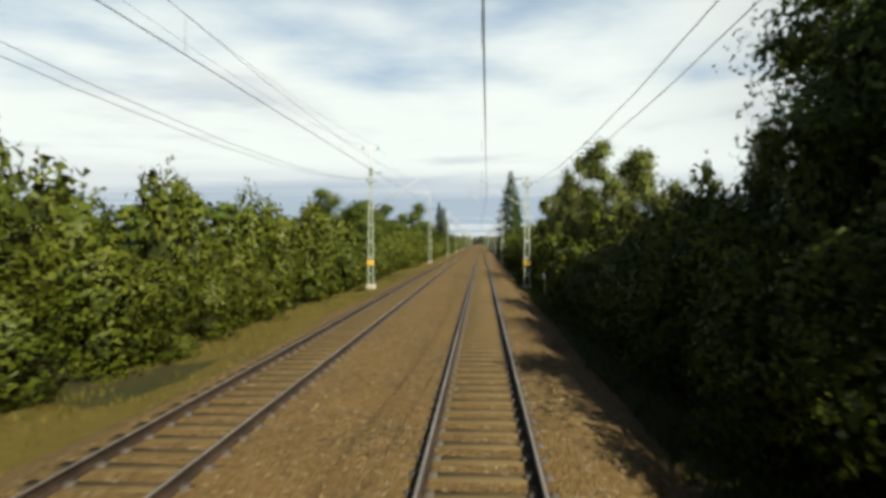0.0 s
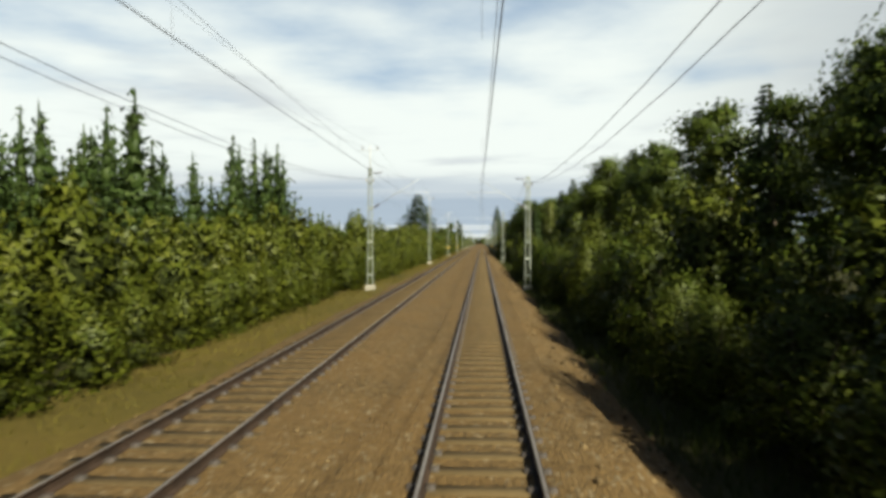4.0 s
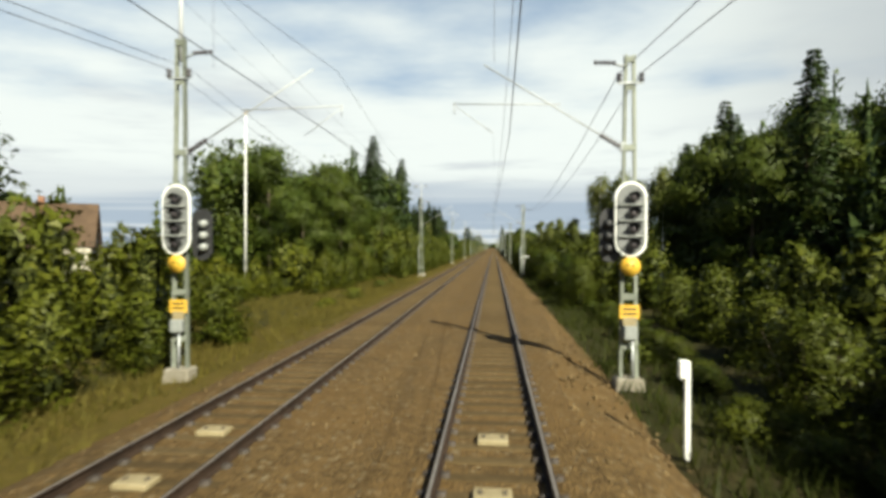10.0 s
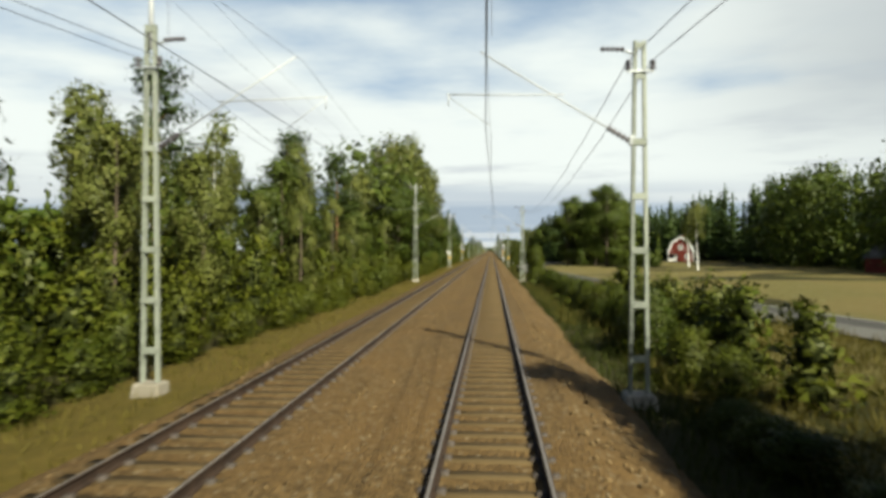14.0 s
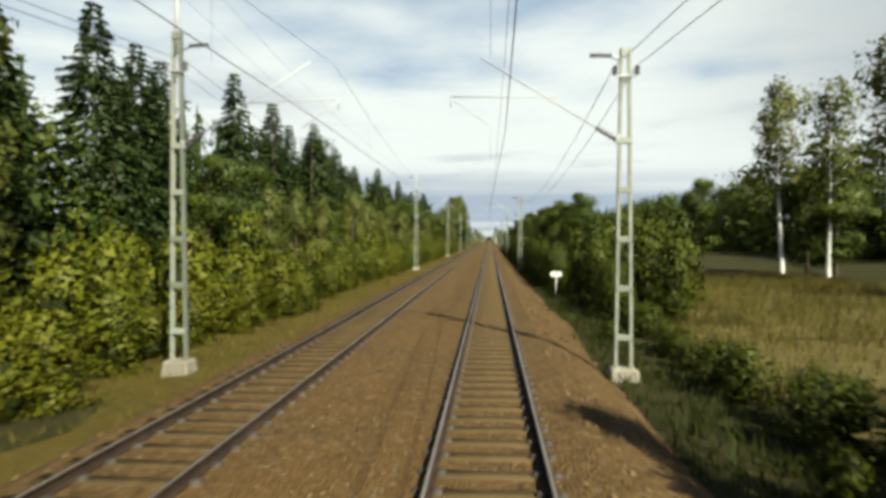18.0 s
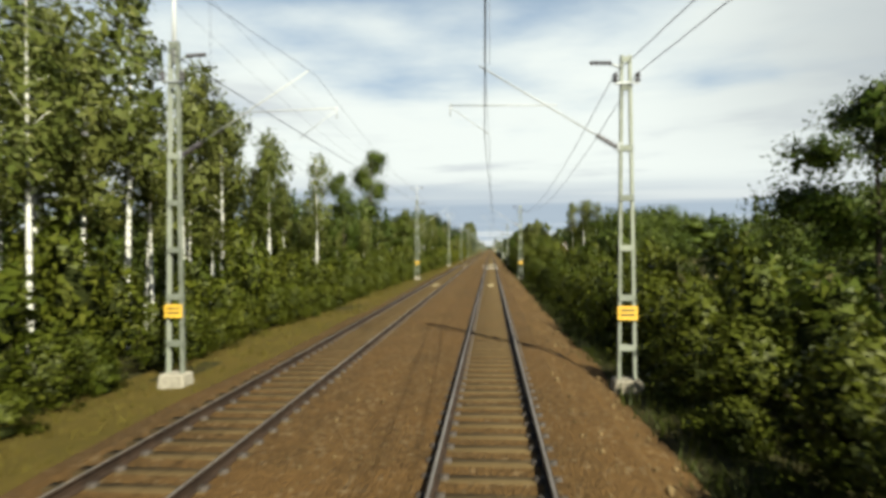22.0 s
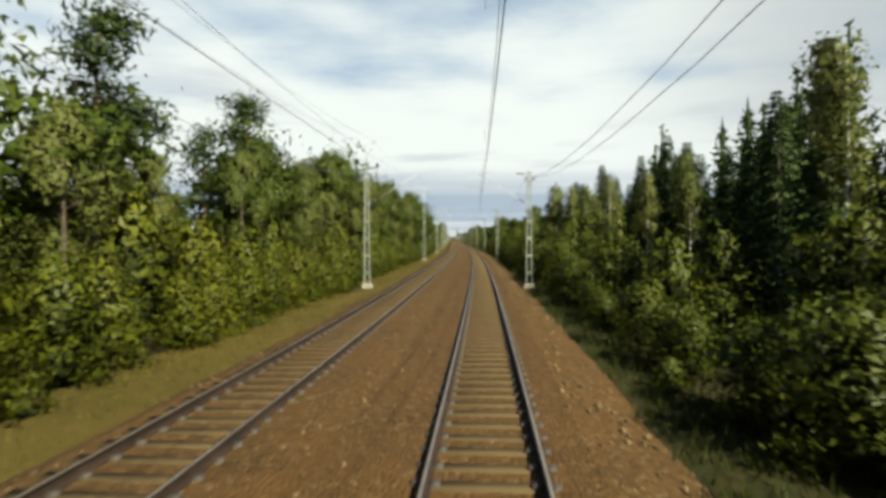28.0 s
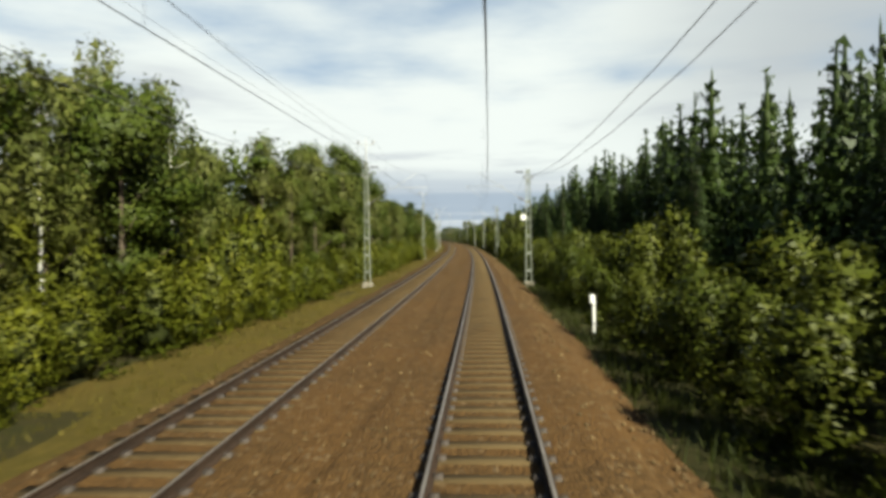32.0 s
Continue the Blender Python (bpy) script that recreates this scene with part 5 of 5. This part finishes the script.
cab = thing("relay_shelter", "white sheet-metal relay shelter with a dark roof", "cabinet", m=place(-397.5, -11.8, -0.9, 0, 1.24))
part("plinth", box("plinth", (1.75, 1.75, 0.3), CONCRETE, (0, 0, 0.1), None, 0.03), cab)
part("body", box("body", (1.7, 1.7, 2.5), WHITE, (0, 0, 1.48), None, 0.02), cab)
part("roof", box("roof", (1.95, 1.95, 0.35), ROOF, (0, 0, 2.9), None, 0.03, 0.8), cab, "dark hipped roof")
door = part("door", box("door", (0.9, 0.04, 2.0), WHITE, (0.1, -0.872, 1.35), None, 0.01), cab)
part("handle", box("handle", (0.05, 0.06, 0.22), BLACK, (0.45, -0.91, 1.35)), door, "black handle")
part("vent", box("vent", (0.5, 0.03, 0.25), GALV, (0.866, 0, 2.3)), cab)


# ---- signals on the masts ----
def signal(u, s, side):
    g = thing("signal", "four-lamp colour light signal with a white-edged grey back plate", "railway signal", "signals", m=place(s, u, 0))
    bm = bmesh.new()
    outline = []
    for a in range(13):
        t = math.pi * a / 12
        outline.append((math.cos(t) * 0.40, 0.56 + math.sin(t) * 0.40))
    for a in range(13):
        t = math.pi + math.pi * a / 12
        outline.append((math.cos(t) * 0.40, -0.56 + math.sin(t) * 0.40))

    def plate(k, y0, y1):
        b = bmesh.new()
        f = [b.verts.new((x * k, y0, 3.62 + z * (1 - (1 - k) * 0.5))) for x, z in outline]
        r_ = [b.verts.new((x * k, y1, 3.62 + z * (1 - (1 - k) * 0.5))) for x, z in outline]
        b.faces.new(f)
        b.faces.new(r_[::-1])
        for i in range(len(f)):
            b.faces.new((f[i], r_[i], r_[(i + 1) % len(f)], f[(i + 1) % len(f)]))
        bmesh.ops.recalc_face_normals(b, faces=b.faces)
        return b
    part("rim", from_bm("rim", plate(1.0, -0.24, -0.20), WHITE), g, "white painted rim")
    face = part("back_plate", from_bm("back_plate", plate(0.87, -0.265, -0.235), GREY_PLATE), g, "dark grey back plate")
    for i in range(3):
        part("divider", box("divider", (0.62, 0.10, 0.035), PALE_GREY, (0, -0.30, 3.99 - i * 0.40), Matrix.Rotation(0.15, 4, "X")), g, "pale grey ledge between lamps")
    for i in range(4):
        z = 4.2 - i * 0.40
        b = bmesh.new()
        add_tube(b, (0.05, -0.27, z - 0.03), (0.05, -0.40, z - 0.03), 0.125, 0.13, 14)
        lamp = part("lamp", from_bm("lamp", b, BLACK), g, "dark signal lamp with a hood")
        part("lens", tube("lens", (0.05, -0.40, z - 0.03), (0.05, -0.415, z - 0.03), 0.10, GLAZE, None, 14), lamp)
        bm2 = bmesh.new()
        rings = []
        for y in (-0.27, -0.52):
            rings.append([bm2.verts.new((0.05 + math.cos(math.pi * k / 8) * 0.15, y, z - 0.03 + math.sin(math.pi * k / 8) * 0.15)) for k in range(9)])
        for k in range(8):
            bm2.faces.new((rings[0][k], rings[0][k + 1], rings[1][k + 1], rings[1][k]))
        part("hood", from_bm("hood", bm2, BLACK, True), lamp)
    # a second head beside it, turned the other way
    x0 = 0.62 if side < 0 else -0.46
    rear = bmesh.new()
    ring = [(math.cos(6.283 * k / 20) * 0.29, (math.sin(6.283 * k / 20)) * 0.29) for k in range(20)]
    ring = [(x, z + (0.42 if z >= 0 else -0.42)) for x, z in ring]
    fr = [rear.verts.new((x0 + x, -0.02, 3.22 + z)) for x, z in ring]
    bk = [rear.verts.new((x0 + x, 0.03, 3.22 + z)) for x, z in ring]
    rear.faces.new(fr)
    rear.faces.new(bk[::-1])
    for k in range(20):
        rear.faces.new((fr[k], bk[k], bk[(k + 1) % 20], fr[(k + 1) % 20]))
    bmesh.ops.recalc_face_normals(rear, faces=rear.faces)
    part("rear_plate", from_bm("rear_plate", rear, BLACK), g, "black plate of a signal head seen from behind")
    for i in range(3):
        bk = bmesh.new()
        add_tube(bk, (x0 - 0.08 * side, -0.03, 3.5 - i * 0.32), (x0 - 0.08 * side, -0.22, 3.52 - i * 0.32), 0.13, 0.08, 12)
        part("lamp_back", from_bm("lamp_back", bk, PALE_GREY if side < 0 else BLACK, True), g, "grey rear cover of a lamp")
    part("bracket", box("bracket", (0.5, 0.1, 0.08), GALV, (0, -0.14, 3.2)), g)
    part("bracket", box("bracket", (0.5, 0.1, 0.08), GALV, (0, -0.14, 4.0)), g)
    disc = part("disc", tube("disc", (0, -0.2, 2.42), (0, -0.23, 2.42), 0.25, YELLOW, None, 22), g, "round yellow board")
    for dx in (-0.07, 0.07):
        part("bolt", tube("bolt", (dx, -0.225, 2.45), (dx, -0.245, 2.45), 0.025, RUST, None, 8), disc)
    part("lower_plate", box("lower_plate", (0.34, 0.03, 0.22), BALISE, (0, -0.13, 1.0), None, 0.01), g, "faded pale board")
    part("conduit", tube("conduit", (0.06, -0.2, 0.6), (0.06, -0.2, -0.6), 0.035, GALV), g, "pale cable conduit")
    part("cable_box", box("cable_box", (0.32, 0.2, 0.34), PALE_GREY, (0, -0.2, 0.72), None, 0.02), g, "pale cable box")
    return g


GREY_PLATE = plain("grey_back_plate", (0.11, 0.115, 0.115), (0.18, 0.185, 0.185), 6.0, 0.7)
PALE_GREY = plain("pale_grey_paint", (0.204, 0.216, 0.21), (0.3, 0.312, 0.3), 6.0, 0.6)
signal(RIGHT_U, mast_s(3), 1)
signal(LEFT_U, mast_s(3), -1)


def mast_sign(k, u, z=1.2, mat=None, w=0.5, h=0.36):
    g = thing("mast_sign", "small yellow warning board fixed to a mast", "sign", "boards on masts", m=place(mast_s(k), u, z))
    part("board", box("board", (w, 0.02, h), mat or YELLOW, (0, -0.12, 0)), g)
    for dz in (0.07, -0.05):
        part("lettering_bar", box("lettering_bar", (w * 0.7, 0.006, 0.045), BLACK, (0, -0.134, dz)), g, "unreadable dark lettering")


for k in (-5, -4, 3, 4, 11, 12):
    mast_sign(k, RIGHT_U, 1.25)
    mast_sign(k, LEFT_U, 1.25)
box19 = thing("mast_box", "white square equipment box on a catenary mast", "equipment box", m=place(mast_s(19), RIGHT_U - 0.38, 4.3))
part("body", box("body", (0.34, 0.25, 0.4), WHITE, (0, 0, 0), None, 0.02), box19)
part("bracket", box("bracket", (0.4, 0.06, 0.06), GALV, (0.2, 0, 0)), box19)


def marker(s, u, height, label, box_top=True):
    g = thing("marker_post", label, "marker post", "marker posts", m=place(s, u, ground_z(s, u)))
    part("post", box("post", (0.09, 0.07, height), WHITE, (0, 0, height / 2), None, 0.01), g)
    if box_top:
        part("cap_box", box("cap_box", (0.16, 0.14, 0.32), WHITE, (-0.08, -0.04, height - 0.14), None, 0.02), g, "white cap box")


marker(-381.7, 3.32, 1.7, "pale grey telephone post beside the signal")
marker(-1232.5, 4.05, 1.5, "white post with a small box among the bushes")
marker(40.0, 4.3, 1.5, "white post with a small box beside the mast")
marker(-414, 4.9, 0.75, "low pale marker post in the verge", False)
for i in range(5):
    marker(-345 - 2.2 * i, 5.0 + 1.3 * i, 0.9, "low weathered pale fence post in the grass", False)

sign = thing("trackside_sign", "white angled trackside board on a thin white post", "sign", m=place(-316.6, 3.8, ground_z(-316.6, 3.8)))
part("post", tube("post", (0, 0, 0), (0, 0, 2.35), 0.03, WHITE), sign)
panel = part("panel", box("panel", (0.62, 0.03, 0.2), WHITE, (0.32, -0.04, 2.4)), sign)
part("lettering_bar", box("lettering_bar", (0.42, 0.006, 0.08), GREY_PLATE, (0.34, -0.06, 2.4)), panel, "unreadable dark lettering")
panel = part("panel", box("panel", (0.5, 0.03, 0.2), WHITE, (-0.25, 0.12, 2.34), Matrix.Rotation(-0.6, 4, "Z") @ Matrix.Rotation(-0.3, 4, "Y")), sign)
sign = thing("trackside_sign", "small white rectangular board on a thin low post", "sign", m=place(-667.0, 4.3, ground_z(-667, 4.3)))
part("post", tube("post", (0, 0, 0), (0.03, 0, 1.35), 0.03, WHITE), sign)
panel = part("panel", box("panel", (0.68, 0.03, 0.3), WHITE, (0.02, -0.04, 1.4)), sign)
part("lettering_bar", box("lettering_bar", (0.4, 0.006, 0.1), GREY_PLATE, (0.0, -0.06, 1.4)), panel, "unreadable dark lettering")

# ---- balises and cable covers between the rails ----
for s in (-382.8, -384.9, -754.3, -756.2, -813.1, -815.1):
    for mid in (0.0, -4.56):
        b = thing("balise", "flat yellowish balise fixed between the rails", "balise", "balises", m=place(s, mid, -0.15))
        part("body", box("body", (0.48, 0.34, 0.09), BALISE, (0, 0, 0.02), None, 0.015), b)
        for x in (-0.15, 0.15):
            part("bolt", tube("bolt", (x, 0, 0.06), (x, 0, 0.085), 0.035, CLIP, None, 8), b)
for s in (-762.5, -774.1):
    c = thing("cable_cover", "pale plank-like cable cover laid across the track", "cable cover", "cable covers", m=place(s, 0.05, -0.15))
    for x, w in ((-0.98, 0.36), (0.0, 1.36), (0.98, 0.36)):
        part("plank", box("plank", (w, 0.11, 0.05), WHITE, (x, 0, 0.02), None, 0.008), c)

# ---- sleepers, fastenings, loose stones, grass ----
GAP = 0.6
sl = bmesh.new()
add_box(sl, (2.5, 0.27, 0.2), (0, 0, -0.1), None, 0.02)
sleeper_mesh = from_bm("sleeper", sl, SLEEPER)
v0 = np.array([(x, y, z) for z, k in ((-0.12, 1.0), (0.0, 0.93)) for x, y in ((-1.25, -0.135 * k), (1.25, -0.135 * k), (1.25, 0.135 * k), (-1.25, 0.135 * k))])
f0 = np.array([(4, 5, 6, 7), (0, 1, 5, 4), (1, 2, 6, 5), (2, 3, 7, 6), (3, 0, 4, 7)])
c0 = np.array([(x, y, z) for z, k in ((0.0, 1.0), (0.05, 0.6)) for x, y in ((-0.06, -0.07 * k), (0.06, -0.07 * k), (0.06, 0.07 * k), (-0.06, 0.07 * k))])
for tr, mid in tracks:
    sv, sf, cv, cf = [], [], [], []
    count = 0
    n = int((70 - FIRST) / GAP)
    for i in range(n):
        s = 70 - i * GAP + rng.normal() * 0.012
        z = -0.168 + rng.normal() * 0.004
        if -440 < s < -262:
            part("sleeper", sleeper_mesh, tr, "", place(s, mid, z, rng.normal() * 0.4))
        else:
            a = np.array(place(s, mid, z, rng.normal() * 0.4))
            sf.append(f0 + len(sv) * 8)
            sv.append(v0 @ a[:3, :3].T + a[:3, 3])
        for x in (-0.7535 - 0.12, -0.7535 + 0.12, 0.7535 - 0.12, 0.7535 + 0.12):
            a = np.array(place(s, mid + x, z))
            cf.append(f0 + len(cv) * 8)
            cv.append(c0 @ a[:3, :3].T + a[:3, 3])
    tagged(part("sleepers", quads_mesh("sleepers", np.concatenate(sv), np.concatenate(sf), SLEEPER), tr), kind="stuff")
    tagged(part("fastenings", quads_mesh("fastenings", np.concatenate(cv), np.concatenate(cf), CLIP), tr), kind="stuff")

OCT = np.array([(1, 0, 0), (-1, 0, 0), (0, 1, 0), (0, -1, 0), (0, 0, 1), (0, 0, -0.6)], dtype=float)
OCT_F = np.array([(0, 2, 4), (2, 1, 4), (1, 3, 4), (3, 0, 4), (2, 0, 5), (1, 2, 5), (3, 1, 5), (0, 3, 5)])
count = 42000
ss = FIRST + 30 + (35 - FIRST - 30) * rng.random(count)
pickzone = rng.random(count)
uu = np.where(pickzone < 0.5, 1.45 + 2.2 * rng.random(count), np.where(pickzone < 0.82, -3.1 + 1.7 * rng.random(count), -7.6 + 1.7 * rng.random(count)))
bu, bz = np.array([p[0] for p in bed]), np.array([p[1] for p in bed])
zz = np.interp(uu, bu, bz) + 0.006
xs, ys = line_xy(ss, uu)
sizes = (0.022 + 0.03 * rng.random(count) ** 2) * np.where(uu > 1.4, 1.5, 1.0)
stretch = 0.6 + 0.8 * rng.random((count, 6, 3))
verts = OCT[None] * stretch * sizes[:, None, None] + np.stack([xs, ys, zz], axis=1)[:, None, :]
faces = OCT_F[None] + (np.arange(count) * 6)[:, None, None]
thing("loose_ballast", "loose crushed stones lying on the ballast shoulders", "stones", kind="stuff",
      me=quads_mesh("loose_ballast", verts.reshape(-1, 3), faces.reshape(-1, 3), STONE_VARIED))


def tufts(name, label, count, s_range, u_fn, height, mat, blades=6, spread=0.12, bend=0.32):
    ss = s_range[0] + (s_range[1] - s_range[0]) * rng.random(count)
    uu = u_fn(count)
    xs, ys = line_xy(ss, uu)
    zz = np.array([ground_z(a, b) for a, b in zip(ss, uu)])
    zz = np.where((uu < -6.2) & (uu > -8.3), np.maximum(zz, np.interp(uu, bu, bz)), zz)
    base = np.repeat(np.stack([xs, ys, zz], axis=1), blades, axis=0)
    n = count * blades
    base[:, :2] += rng.normal(size=(n, 2)) * spread
    tall = np.repeat(height * (0.45 + 0.9 * rng.random(count)), blades) * (0.6 + 0.6 * rng.random(n))
    lean = rng.normal(size=(n, 2)) * bend * tall[:, None]
    a = rng.random(n) * 6.283
    w = 0.010 + 0.018 * rng.random(n)
    side = np.stack([np.cos(a) * w, np.sin(a) * w, np.zeros(n)], axis=1)
    tip = base + np.concatenate([lean, tall[:, None]], axis=1)
    v = np.stack([base - side, base + side, tip], axis=1).reshape(-1, 3)
    thing(name, label, "grass", kind="stuff", me=quads_mesh(name, v, np.arange(len(v)).reshape(-1, 3), mat))


tufts("verge_grass", "dry yellow grass and weeds along the ballast edge", 22000, (FIRST + 30, 60), lambda n: -6.9 - 3.3 * rng.random(n) ** 0.7, 0.22, GRASS, 5, 0.14)
tufts("trackside_weeds", "green weeds and grass at the foot of the hedge", 24000, (FIRST + 30, 60), lambda n: 3.15 + 2.0 * rng.random(n), 0.40, GREENGRASS, 5, 0.16)
tufts("meadow_grass", "rough yellow-green grass between railway and road", 7000, (-520, -400), lambda n: 3.5 + 1.9 * rng.random(n), 0.26, GRASS)
tufts("clearing_grass", "rough dry grass in the clearing beside the line", 6000, (-400, -320), lambda n: -8 - 8 * rng.random(n), 0.38, GRASS)
tufts("strip_grass", "tall straw and green grass beside the country road", 7000, (-556, -480), lambda n: 4.6 + 11 * rng.random(n), 0.5, GRASS, 6, 0.22)
tufts("field_grass", "tall straw coloured grass in the field behind the bushes", 8000, (-708, -640), lambda n: 6.5 + 26 * rng.random(n), 0.6, GRASS, 6, 0.3)
tufts("clearing_grass", "rough dry grass in the clearing beside the line", 3500, (-206, -160), lambda n: -9 - 10 * rng.random(n), 0.5, GRASS)
tufts("lawn_grass", "short sunlit grass and clover on the lawn", 7000, (-912, -850), lambda n: 6.0 + 16 * rng.random(n) ** 1.4, 0.2, GREENGRASS, 6, 0.25)

tufts("reeds", "stand of tall pale reeds at the edge of the hedge", 520, (-1156, -1144), lambda n: -8.9 - 0.8 * rng.random(n), 1.7, GRASS, 7, 0.12, 0.05)
tufts("reeds", "thin fringe of tall pale grass at the edge of the hedge", 420, (-1144, -1122), lambda n: -8.9 - 0.6 * rng.random(n), 1.1, GRASS, 6, 0.18, 0.1)

# low metal frame beside the line
fr = thing("pipe_frame", "low galvanised pipe frame standing in the grass", "railing", m=place(-893.4, 4.55, ground_z(-893.4, 4.55)))
for x in (-0.14, 0.14):
    part("post", tube("post", (x, 0, -0.05), (x, 0, 0.62), 0.025, GALV), fr)
part("rail", tube("rail", (-0.3, 0, 0.56), (0.24, 0, 0.56), 0.02, GALV), fr)
